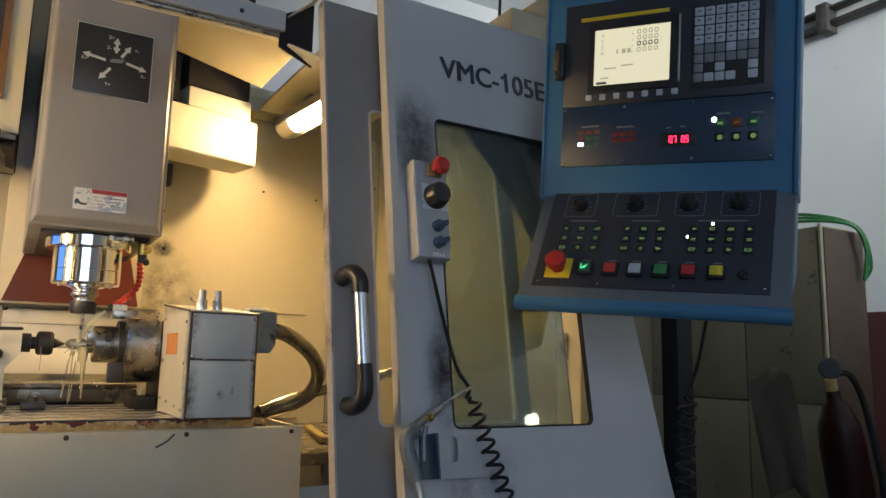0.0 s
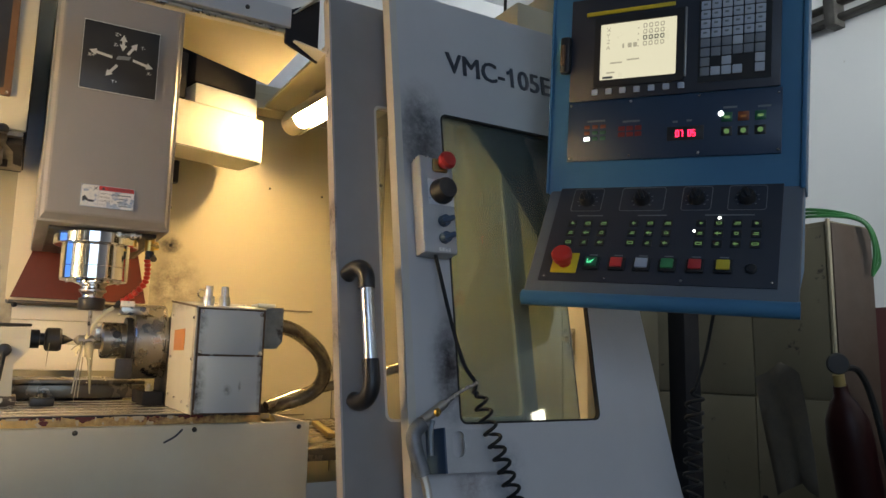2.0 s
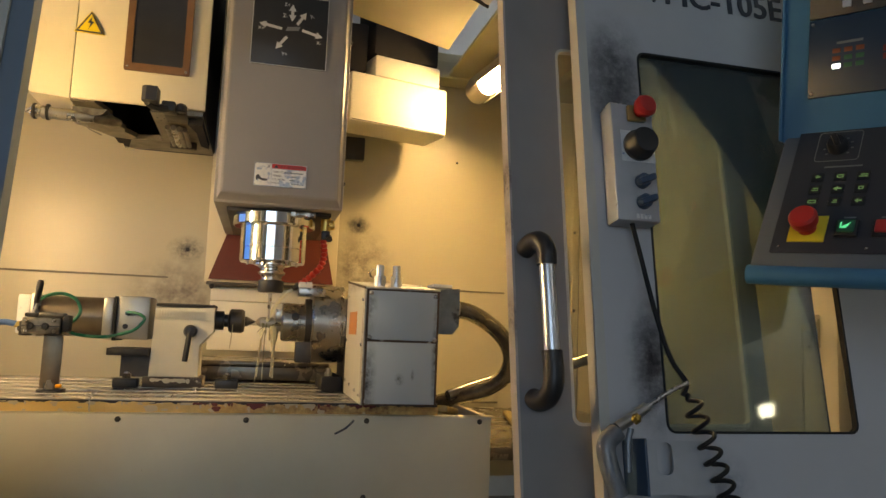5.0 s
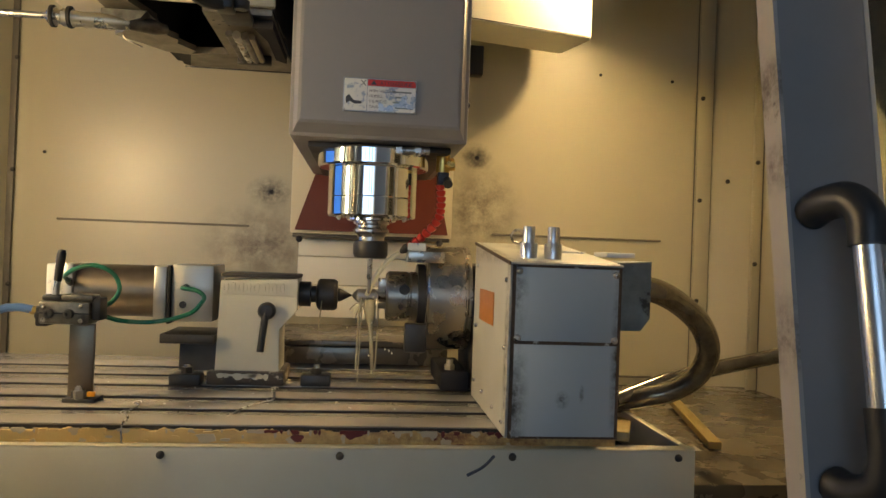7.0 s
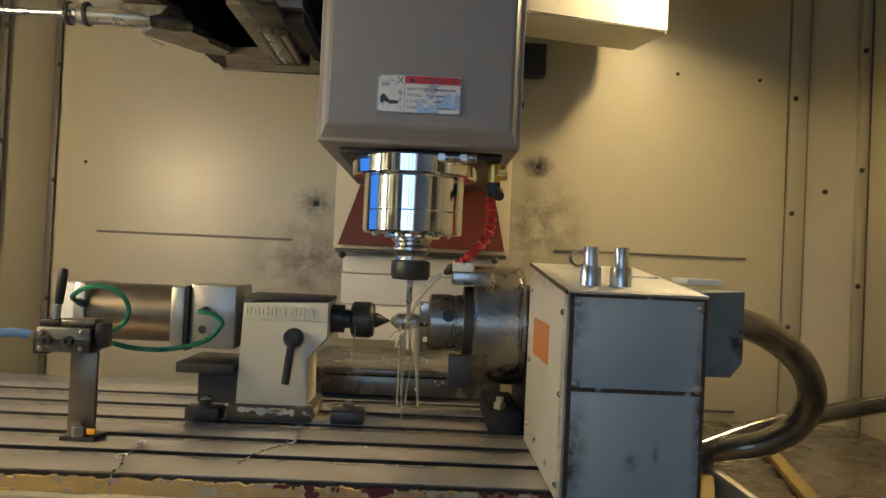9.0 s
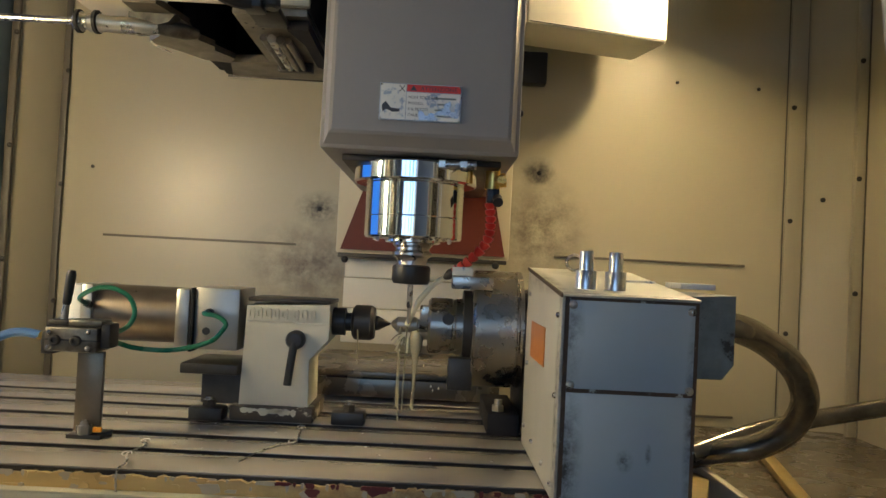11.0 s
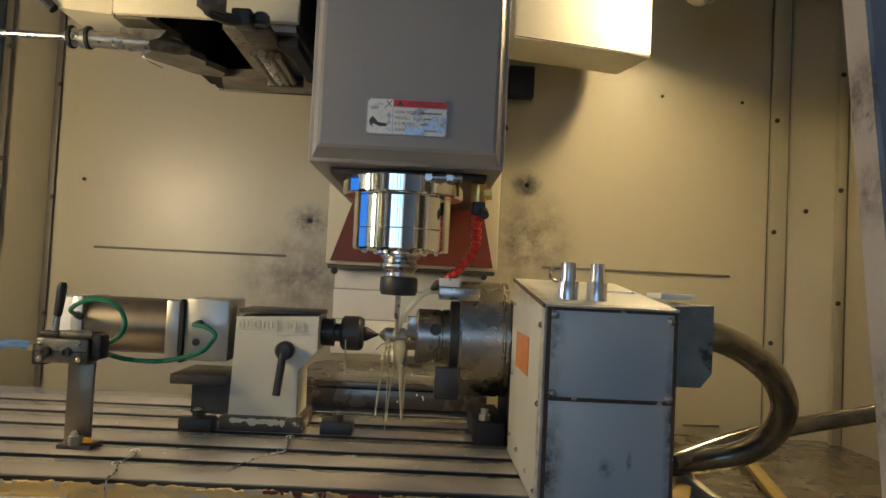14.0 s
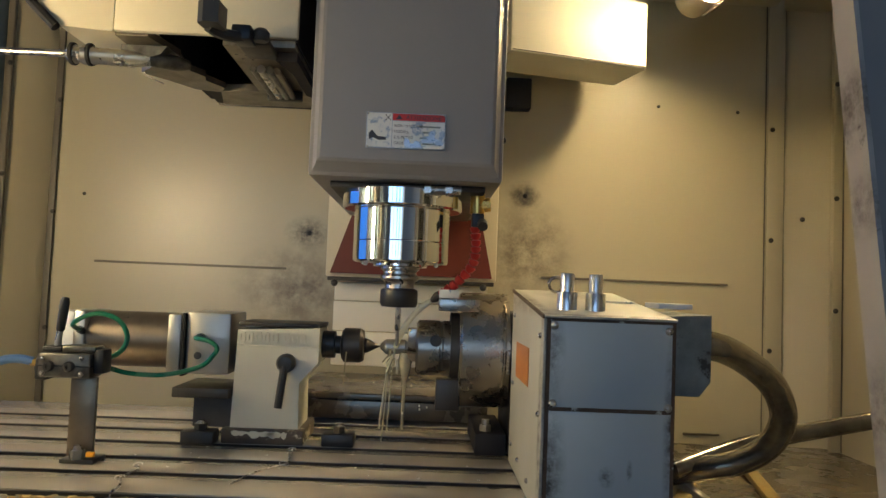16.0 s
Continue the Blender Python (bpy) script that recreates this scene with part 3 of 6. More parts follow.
part("support", block(0.0, 0.30, 2.12, 2.33, 0.73, 0.9995), DARK, shelf)

# ---- spindle head ----
HEAD_M = pose(0.18, 1.75, 1.375)
head = thing("spindle_head", HEAD_M, "grey enamelled spindle head with polished chrome nose", "spindle head")
cover = part("cover", block(0.032, 0.322, 1.688, 2.28, 1.378, 2.03, 0.005), GREY, head)
bm = bmesh.new()
ring = [[bm.verts.new((x, y, z)) for x, z in ((a, c), (b, c), (b, 2.0), (a, 2.0))] for a, b, c, y in ((0.037, 0.317, 1.382, 1.690), (0.046, 0.308, 1.399, 1.676), (0.051, 0.303, 1.404, 1.6745))]
for p, q in zip(ring, ring[1:]):
    for k in range(4):
        bm.faces.new((p[k], p[(k + 1) % 4], q[(k + 1) % 4], q[k]))
bm.faces.new(ring[-1])
part("front_plate", bm, GREY, cover, smooth=False)
part("underside", block(0.06, 0.300, 1.73, 2.2, 1.368, 1.3778, 0.002), DARK, head)
bolts(head, [(0.3225, 1.72, 1.80), (0.3225, 1.72, 1.45)], (1, 0, 0), 0.006, BLACK)
plate = part("arrow_plate", block(0.090, 0.264, 1.6715, 1.6742, 1.7040, 1.8780, 0.0008), BLACK, head, "black plate with white axis arrows")
YP = 1.6708


def arrow(x0, z0, x1, z1, w=0.0065):
    d = Vector((x1 - x0, z1 - z0)).normalized()
    n = Vector((-d.y, d.x))
    tip, tail = Vector((x1, z1)), Vector((x0, z0))
    neck = tip - d * 0.016
    pts = [tail + n * w / 2, neck + n * w / 2, neck + n * w * 1.3, tip, neck - n * w * 1.3, neck - n * w / 2, tail - n * w / 2]
    return slab([(p.x, p.y) for p in pts], [], YP, YP + 0.0006)


for a in ((0.158, 1.7940, 0.106, 1.8020), (0.204, 1.7960, 0.252, 1.7840), (0.170, 1.7760, 0.146, 1.7440), (0.192, 1.8080, 0.212, 1.8400), (0.180, 1.8352, 0.180, 1.8560), (0.180, 1.8348, 0.180, 1.8140)):
    part("arrow", arrow(*a), DIAL, plate, "white arrow", smooth=False)
part("symbol", slab([(0.166, 1.7900), (0.196, 1.7940), (0.200, 1.8040), (0.170, 1.8000)], [], YP, YP + 0.0006), KEYDARK, plate)
for text, x, z in (("X+", 0.104, 1.7860), ("X-", 0.238, 1.7660), ("Y+", 0.160, 1.7300), ("Y-", 0.220, 1.8280), ("Z+", 0.160, 1.8500), ("Z-", 0.158, 1.8230)):
    part("lettering", words(text, 0.0115, Matrix.Translation((x, YP, z)) @ UPRIGHT), DIAL, plate, "white letters %s" % text)
for x0, x1, z0, z1 in ((0.0905, 0.2635, 1.8765, 1.8778), (0.0905, 0.2635, 1.7042, 1.7055), (0.0905, 0.0918, 1.7050, 1.8770), (0.2622, 0.2635, 1.7050, 1.8770)):
    part("border", block(x0, x1, YP, YP + 0.0006, z0, z1), DIAL, plate)
sign = part("warning_plate", block(0.117, 0.234, 1.6720, 1.6742, 1.4205, 1.474, 0.0006), SIGNBLUE, head, "scratched white and red warning plate")
YS = 1.6714
part("white_field", block(0.1185, 0.1545, YS, YS + 0.0005, 1.422, 1.4725), SIGNSCR, sign)
part("red_field", block(0.1555, 0.2325, YS, YS + 0.0005, 1.4625, 1.4725), SIGNRED, sign)
part("white_field", block(0.1555, 0.2325, YS, YS + 0.0005, 1.422, 1.4615), SIGNSCR, sign)
part("lettering", words("ATTENZIONE", 0.0085, Matrix.Translation((0.175, YS - 0.0003, 1.4645)) @ UPRIGHT, 0.0002), TEXT, sign, "dark letters ATTENZIONE")
part("triangle", slab([(0.160, 1.464), (0.170, 1.464), (0.165, 1.4715)], [], YS - 0.0004, YS), TEXT, sign)
for n, (line, w) in enumerate((("NON TOCCARE", 0), ("MODELL", 0), ("E IL PEZZO", 0), ("CAUSARE", 0))):
    part("lettering", words(line, 0.0058, Matrix.Translation((0.158, YS - 0.0003, 1.4525 - 0.0085 * n)) @ UPRIGHT, 0.0002), TEXT, sign, "small print " + line)
    part("print_bar", block(0.196 + 0.004 * (n % 2), 0.226 - 0.006 * (n % 3), YS - 0.0003, YS, 1.453 - 0.0085 * n, 1.4555 - 0.0085 * n), LEGEND, sign)
wear = random.Random(11)
for n in range(15):
    x, z, w, h = 0.172 + 0.058 * wear.random() ** 0.7, 1.4235 + 0.024 * wear.random() ** 1.6, 0.0025 + 0.006 * wear.random(), 0.002 + 0.005 * wear.random()
    ring = [(min(0.2325, x + w * math.cos(2 * math.pi * i / 11) * wear.uniform(0.5, 1.2)), max(1.422, z + h * math.sin(2 * math.pi * i / 11) * wear.uniform(0.5, 1.2))) for i in range(11)]
    part("bare_patch", slab(ring, [], YS - 0.0006 - 0.00003 * n, YS - 0.0004), SIGNBLUE, sign, smooth=False)
for dx in ((0.145, 1.4705, 0.1525, 1.462), (0.1525, 1.4705, 0.145, 1.462)):
    part("cross", hose([(dx[0], YS - 0.0002, dx[1]), (dx[2], YS - 0.0002, dx[3])], 0.0006, 6, 0), TEXT, sign)
part("pictogram", slab([(0.121, 1.442), (0.126, 1.447), (0.134, 1.438), (0.146, 1.437), (0.147, 1.433), (0.136, 1.432), (0.127, 1.436), (0.122, 1.432)], [], YS - 0.0004, YS), TEXT, sign)
bolts(head, [(0.1195, 1.6718, 1.4715), (0.2315, 1.6718, 1.4715), (0.1195, 1.6718, 1.4228), (0.2315, 1.6718, 1.4228)], (0, -1, 0), 0.0016, STEEL, "rivet")
SX, SY = 0.171, 1.80
part("spindle_flange", lathe([(0.094, 1.372), (0.097, 1.369), (0.097, 1.345), (0.094, 1.342), (0.07, 1.342)], (SX, SY, 0), seg=72), CHROME, head, "chrome flange", sharp=16)
part("spindle_nose", lathe([(0.060, 1.343), (0.0765, 1.343), (0.0775, 1.341), (0.0775, 1.291), (0.0770, 1.290), (0.0775, 1.289), (0.0775, 1.2595), (0.0755, 1.257), (0.046, 1.257), (0.044, 1.255), (0.044, 1.2515), (0.040, 1.2500), (0.030, 1.2500)], (SX, SY, 0), seg=72), CHROME, head, "mirror-polished chrome nose", sharp=16)
for a in (20, 160, 200, 340, 270):
    part("screw", lathe([(0.003, 1.257), (0.003, 1.2525), (0.0, 1.252)], (SX + 0.062 * math.cos(radians(a)), SY + 0.062 * math.sin(radians(a)), 0), seg=10), STEEL, head)
part("tool_holder", lathe([(0.030, 1.257), (0.0315, 1.254), (0.0315, 1.247), (0.027, 1.243), (0.027, 1.239), (0.0315, 1.235), (0.0315, 1.231), (0.026, 1.227), (0.0235, 1.222), (0.0235, 1.212)], (SX, SY, 0)), STEEL, head, "ground steel tool holder", sharp=16)
part("collet_nut", lathe([(0.025, 1.216), (0.0295, 1.214), (0.0305, 1.211), (0.0305, 1.192), (0.0275, 1.186), (0.012, 1.185)], (SX, SY, 0), seg=36), BLACK, head, "black collet nut")
part("cutter", lathe([(0.0045, 1.186), (0.0045, 1.150), (0.003, 1.147), (0.003, 1.124), (0.0, 1.122)], (SX, SY, 0), seg=14), STEEL, head, "slim end mill")
part("pipe", rod((0.185, 1.715, 1.366), (0.262, 1.715, 1.368), 0.0065), STEEL, head)
part("pipe_fitting", rod((0.206, 1.715, 1.3665), (0.216, 1.715, 1.3668), 0.0095, seg=6), STEEL, head)
part("pipe_fitting", rod((0.238, 1.715, 1.3672), (0.248, 1.715, 1.3675), 0.009, seg=6), STEEL, head)
part("brass_elbow", join(rod((0.292, 1.775, 1.372), (0.292, 1.775, 1.340), 0.012, seg=16), rod((0.285, 1.775, 1.352), (0.312, 1.775, 1.356), 0.011, seg=6)), BRASS, head, "brass elbow fitting")
part("valve", join(block(0.283, 0.303, 1.765, 1.785, 1.318, 1.341, 0.003), rod((0.300, 1.765, 1.325), (0.300, 1.752, 1.318), 0.008, seg=12)), BLACK, head)
red_line = smooth_path([(0.289, 1.778, 1.320), (0.292, 1.778, 1.288), (0.287, 1.78, 1.257), (0.263, 1.785, 1.228), (0.237, 1.79, 1.207)], 3)
for a, b in zip(red_line, red_line[1:]):
    part("hose_link", lathe([(0.0045, 0), (0.0085, 0.15 * (b - a).length), (0.0078, 0.65 * (b - a).length), (0.0045, 1.05 * (b - a).length)], a, b - a, 14), RED, head, "red snap-together hose link")
part("nozzle", lathe([(0.0075, 0), (0.0085, 0.006), (0.0055, 0.014), (0.003, 0.018)], (0.238, 1.79, 1.208), (-0.8, 0.25, -0.6), 14), BLACK, head)
TURN = Matrix.Translation((0.699, 2.239, 0)) @ pose(0, 0, 0, 0, 0, 15)


def turned(bm):
    bm.transform(TURN)
    return bm


sbox = part("side_box", turned(block(-0.335, 0.0, 0.0, 0.150, 1.736, 1.893, 0.008)), WHITE, head, "cream-white motor guard box")
part("cap", turned(block(-0.255, -0.027, 0.006, 0.146, 1.8935, 1.962, 0.006)), WHITE, sbox)
part("cap_seam", turned(block(-0.330, -0.005, -0.0012, 0.0, 1.7405, 1.7425)), DARK, sbox)
part("arm", block(0.322, 0.39, 2.19, 2.27, 1.76, 1.86, 0.004), GREY, head)
part("motor", turned(block(-0.262, -0.035, 0.004, 0.148, 1.963, 2.62, 0.008)), MATTBLACK, head, "black motor housing")
part("motor_box", block(0.325, 0.425, 2.19, 2.28, 1.905, 2.06, 0.006), MATTBLACK, head, "black terminal box")

# coolant
jet = thing("coolant_jet", pose(0.2, 1.81, 1.16), "milky coolant jet from the nozzle to the cutter", "coolant")
part("jet", hose([(0.222, 1.796, 1.196), (0.205, 1.80, 1.182), (0.186, 1.806, 1.158), (0.175, 1.815, 1.135), (0.168, 1.825, 1.118)], 0.0044, 10), MILK, jet)
streams = []
for n, (x0, y0, x1, r) in enumerate(((0.160, 1.822, 0.157, 0.0012), (0.168, 1.826, 0.166, 0.0014), (0.188, 1.823, 0.181, 0.0016), (0.089, 1.815, 0.087, 0.0011), (0.158, 1.818, 0.150, 0.0020))):
    s = thing("coolant_stream", pose(x0, y0, 1.108), "thin milky coolant stream falling to the table", "coolant", "coolant streams")
    low = (0.962, 0.975, 0.985, 1.05, 0.985)[n]
    part("stream", hose([(x0, y0, 1.112), (x0 + 0.2 * (x1 - x0), y0 - 0.004, 1.09), (x0 + 0.6 * (x1 - x0), y0 - 0.006, (1.09 + low) / 2), (x1, y0 - 0.007, low)], r, 8), WATER, s)
    streams.append((s, pose(x0, y0, 1.108)))

splash = thing("coolant_splash", pose(0.165, 1.825, 1.105), "spray of milky coolant around the workpiece", "coolant")
part("sheet", lathe([(0.002, 0.004), (0.0095, 0), (0.0115, -0.012), (0.0095, -0.028), (0.0050, -0.045), (0.0030, -0.075), (0.0020, -0.125)], (0.181, 1.812, 1.108), (-0.03, 0, 1), 14), WATER, splash)
srnd = random.Random(3)
for n in range(10):
    a_ = radians(-165 + 150 * srnd.random())
    l_ = 0.006 + 0.016 * srnd.random()
    x_, z_ = 0.170 + 0.012 * math.cos(a_), 1.106 + 0.010 * math.sin(a_)
    part("spray", hose([(x_, 1.818, z_), (x_ + 0.5 * l_ * math.cos(a_), 1.815, z_ + 0.5 * l_ * math.sin(a_)), (x_ + l_ * math.cos(a_), 1.813, z_ + l_ * math.sin(a_) - 0.006)], 0.0007 + 0.0012 * srnd.random(), 6, 3), MILK if n % 2 else WATER, splash)
for n in range(14):
    part("droplet", lathe([(0.0, 0), (0.0011, 0.001), (0.0013, 0.002), (0.0, 0.0045)], (0.10 + 0.14 * srnd.random(), 1.80 + 0.02 * srnd.random(), 1.00 + 0.13 * srnd.random()), (0, 0, 1), 8), MILK, splash)

# ---- tool changer ----
atc = thing("tool_changer", pose(-0.25, 2.0, 1.6), "cream tool changer cover with a smoked window", "tool changer")
part("cover", block(-0.297, -0.006, 1.755, 1.768, 1.603, 2.35, 0.003), CREAM, atc)
# matt black stands for the deep shade seen in the opening from below
part("magazine", block(-0.29, -0.008, 1.7685, 2.20, 1.74, 2.35, 0.004), MATTBLACK, atc, "magazine body, black for the shade in the opening below")
part("side_cover", slab([(-0.300, 1.602), (-0.385, 1.608), (-0.425, 1.645), (-0.55, 1.86), (-0.55, 2.35), (-0.300, 2.35)], [], 1.760, 1.87), CREAM, atc, "cream side section")
part("edge_strip", hose([(-0.388, 1.757, 1.604), (-0.43, 1.757, 1.645), (-0.556, 1.757, 1.862), (-0.556, 1.757, 2.2)], 0.008, 8, 0), RUBBER, atc)
win = part("window_frame", slab(rounded(-0.190, -0.046, 1.680, 1.98, 0.004, 2), [rounded(-0.174, -0.062, 1.698, 1.964, 0.003, 2)], 1.748, 1.7545), BROWN, atc, "brown window frame")
part("pane", block(-0.174, -0.062, 1.751, 1.7535, 1.698, 1.964), BLACK, win, "dark smoked pane")
bolts(atc, [(-0.182, 1.7478, 1.688), (-0.054, 1.7478, 1.688)], (0, -1, 0), 0.003, STEEL, "screw")
tri_ = part("warning_triangle", slab([(-0.302, 1.757), (-0.236, 1.755), (-0.268, 1.810)], [], 1.752, 1.7548), YELLOW, atc, "yellow warning triangle with a bolt sign")
part("triangle_rim", slab([(-0.299, 1.7585), (-0.239, 1.7570), (-0.268, 1.8065)], [[(-0.293, 1.7615), (-0.268, 1.802), (-0.245, 1.7605)]], 1.7512, 1.7519), TEXT, tri_)
part("flash", slab([(-0.266, 1.795), (-0.274, 1.781), (-0.268, 1.780), (-0.272, 1.766), (-0.261, 1.784), (-0.267, 1.785)], [], 1.7512, 1.7519), TEXT, tri_)
def flat(outline, z0, z1):
    """A level plate with its outline given as (x, y)."""
    bm = slab(outline, [], 0, 1)
    bm.transform(Matrix(((1, 0, 0, 0), (0, 0, 1, 0), (0, z1 - z0, 0, z0), (0, 0, 0, 1))))
    return bm


part("rear_plate", flat([(-0.239, 2.180), (-0.215, 2.075), (-0.130, 2.062), (-0.012, 2.050), (-0.012, 2.185)], 1.596, 1.6115), OILYPLATE, atc, "oily rear plate", smooth=False)
part("side_plate", flat([(-0.128, 1.770), (-0.012, 1.770), (-0.012, 2.049), (-0.132, 2.061)], 1.592, 1.6115), OILYPLATE, atc, "worn oily under plate", smooth=False)
part("swing_arm", flat([(-0.330, 1.958), (-0.252, 1.868), (-0.228, 1.868), (-0.236, 1.925), (-0.214, 1.968), (-0.222, 1.992), (-0.198, 2.045), (-0.216, 2.0745), (-0.262, 2.062), (-0.292, 2.010)], 1.594, 1.606), OILYPLATE, atc, "grimy swing arm", smooth=False)
part("arm_fillet", flat([(-0.262, 2.063), (-0.216, 2.076), (-0.2395, 2.181), (-0.252, 2.178), (-0.248, 2.120)], 1.598, 1.606), RUBBER, atc, smooth=False)
part("rear_lip", block(-0.252, -0.012, 2.1855, 2.190, 1.594, 1.7395, 0.001), DARK, atc)
# black walls added to keep the opening dark inside
part("inner_wall", block(-0.0118, -0.008, 1.769, 2.185, 1.60, 1.7395), MATTBLACK, atc)
part("inner_wall", block(-0.268, -0.2405, 1.8705, 2.185, 1.607, 1.7395), MATTBLACK, atc)
part("front_strip", flat([(-0.300, 1.770), (-0.248, 1.770), (-0.228, 1.8675), (-0.252, 1.8675), (-0.300, 1.920)], 1.600, 1.6115), OILYPLATE, atc, smooth=False)
part("mount", block(-0.12, -0.022, 2.2005, WALL_Y - 0.0002, 1.80, 2.30, 0.003), DARK, atc)
for k, (dx, r) in enumerate(((0.0, 0.006), (0.013, 0.0075), (0.027, 0.0075), (0.039, 0.006))):
    part("pin", rod((-0.098 + dx, 1.850 + 0.004 * k, 1.580), (-0.101 + dx, 2.035, 1.580), r, seg=14), (VALVE, STEEL, VALVE, BRONZED)[k], atc, "oily guide pin")
part("pin_block", block(-0.112, -0.044, 2.030, 2.044, 1.572, 1.5915, 0.002), DARK, atc)
part("pin_foot", block(-0.108, -0.052, 2.070, 2.088, 1.584, 1.5955, 0.002), DARK, atc)
part("guide", flat([(-0.046, 1.792), (-0.012, 1.790), (-0.012, 2.030), (-0.031, 2.005), (-0.031, 1.870)], 1.576, 1.5915), MATTBLACK, atc, smooth=False)
for dx, dy in ((0.0, 0.0), (0.016, 0.003), (0.006, 0.022), (0.022, 0.026), (0.030, 0.012)):
    part("plate_hole", lathe([(0.0022, 0), (0.0022, 0.0006), (0.0, 0.0006)], (-0.118 + dx, 1.815 + dy, 1.5918), (0, 0, -1), 10), BLACK, atc)
part("clamp", flat([(-0.128, 1.640), (-0.118, 1.630), (-0.096, 1.632), (-0.094, 1.668), (-0.104, 1.674), (-0.124, 1.668)], 1.580, 1.612), BLACK, atc, "black chamfered clamp head", smooth=False)
part("clamp_finger", hose([(-0.118, 1.660, 1.583), (-0.108, 1.675, 1.580), (-0.090, 1.690, 1.580), (-0.074, 1.705, 1.586)], 0.009, 10), BLACK, atc, "black hooked clamp finger")
part("clamp_body", block(-0.094, -0.064, 1.690, 1.730, 1.576, 1.600, 0.004), BLACK, atc)
part("clamp_knob", lathe([(0.010, 0), (0.013, 0.004), (0.013, 0.014), (0.009, 0.019), (0.004, 0.021), (0, 0.021)], (-0.053, 1.71, 1.580), (0, 0, 1), 18), BLACK, atc)
part("clamp_arm", block(-0.094, -0.044, 1.725, 1.80, 1.580, 1.5915, 0.003), DARK, atc)
tool = thing("spare_tool", pose(-0.35, 1.80, 1.57), "steel tool holder with a long thin drill in the changer", "tool holder")
part("drill", rod((-0.75, 1.80, 1.575), (-0.385, 1.80, 1.575), 0.0058, seg=14), STEEL, tool)
part("holder", lathe([(0.010, 0), (0.0155, 0.004), (0.0155, 0.014), (0.012, 0.017), (0.012, 0.022), (0.0155, 0.026), (0.0155, 0.038), (0.013, 0.05), (0.014, 0.10), (0.010, 0.135)], (-0.388, 1.80, 1.575), (1, 0.04, -0.02), 24), STEEL, tool, sharp=16)
for dx in (0.006, 0.034):
    part("ring", lathe([(0.015, 0), (0.0185, 0.001), (0.0185, 0.006), (0.015, 0.007)], (-0.388 + dx, 1.80, 1.575), (1, 0, 0), 20), RUBBER, tool, "black retaining ring")
part("gripper", slab([(-0.300, 1.568), (-0.262, 1.572), (-0.236, 1.580), (-0.225, 1.5935), (-0.300, 1.5935)], [], 1.795, 1.84), VALVE, tool)
part("shank", lathe([(0.011, 0), (0.013, 0.01), (0.013, 0.05), (0.008, 0.07)], (-0.262, 1.805, 1.575), (0.8, 0.5, 0.02), 16), VALVE, tool)
part("hook", hose([(-0.275, 1.83, 1.560), (-0.268, 1.83, 1.552), (-0.24, 1.83, 1.540)], 0.0013, 6), VALVE, tool)

# ---- table ----
table = thing("machine_table", pose(0.1, 1.8, 0.93), "oiled cast iron machine table with t-slots and wet top", "machine table")
Y_LAND = [1.502, 1.580, 1.596, 1.664, 1.682, 1.766, 1.784, 1.866, 1.884, 1.962, 1.980, 2.11]
for y0, y1 in zip(Y_LAND[::2], Y_LAND[1::2]):
    part("land", block(-0.80, 0.520, y0 + (0.005 if y0 > 1.51 else 0), y1, 0.9556, 0.957, 0.0003), TABLE, table)
    # webs and bed coloured dark for the shade inside the slots
    part("land_web", block(-0.80, 0.520, y0 + 0.006, y1 - 0.006, 0.930, 0.9555), SLOTSHADE, table)
part("bed", block(-0.80, 0.520, 1.500, 2.11, 0.895, 0.9295), SLOTSHADE, table)
part("painted_edge", block(-0.80, 0.520, 1.4915, 1.4982, 0.9345, 0.9500, 0.0015), CHIPPED, table, "ochre and dark red chipped paint edge")
# dark strip added as the shadow gap above the painted edge
part("front_shade", block(-0.80, 0.520, 1.4985, 1.5075, 0.930, 0.9554), SLOTSHADE, table, "dark strip for the shaded gap at the front edge")
rnd = random.Random(5)
for n in range(100):
    x = -0.45 + 0.84 * rnd.random()
    w, h = 0.002 + 0.016 * rnd.random() ** 2.5, 0.002 + 0.007 * rnd.random()
    top = rnd.random() < 0.7
    z = 0.9535 if top else 0.936 + 0.012 * rnd.random()
    m = rnd.choice((CHIPPALE, CHIPPALE, CHIPPED) if x < 0.02 else (CHIPRED, CHIPRED, CHIPRED, CHIPPALE, CHIPPALE))
    if x < 0.02 and n % 5 > 1:
        w, h = 0.5 * w, 0.6 * h
    k = rnd.randint(10, 15)
    ring = [(x + w * math.cos(2 * math.pi * i / k) * rnd.uniform(0.6, 1.1), max(0.9352, min(z, z - h / 2 + h * math.sin(2 * math.pi * i / k) * rnd.uniform(0.5, 1.1)))) for i in range(k)]
    part("paint_chip", slab(ring, [], 1.4902 - 0.000012 * n, 1.4914), m, table, smooth=False)
for n in range(110):
    x, w, h = -0.50 + 0.98 * rnd.random(), 0.004 + 0.009 * rnd.random(), 0.0015 + 0.0030 * rnd.random()
    k = 11
    ring = [(x + w * math.cos(2 * math.pi * i / k) * rnd.uniform(0.7, 1.1), 0.9492 + h * math.sin(2 * math.pi * i / k) * rnd.uniform(0.6, 1.2)) for i in range(k)]
    part("paint_flake", slab(ring, [], 1.4912 - 0.000008 * n, 1.4980 - 0.000008 * n), CHIPPED, table, smooth=False)
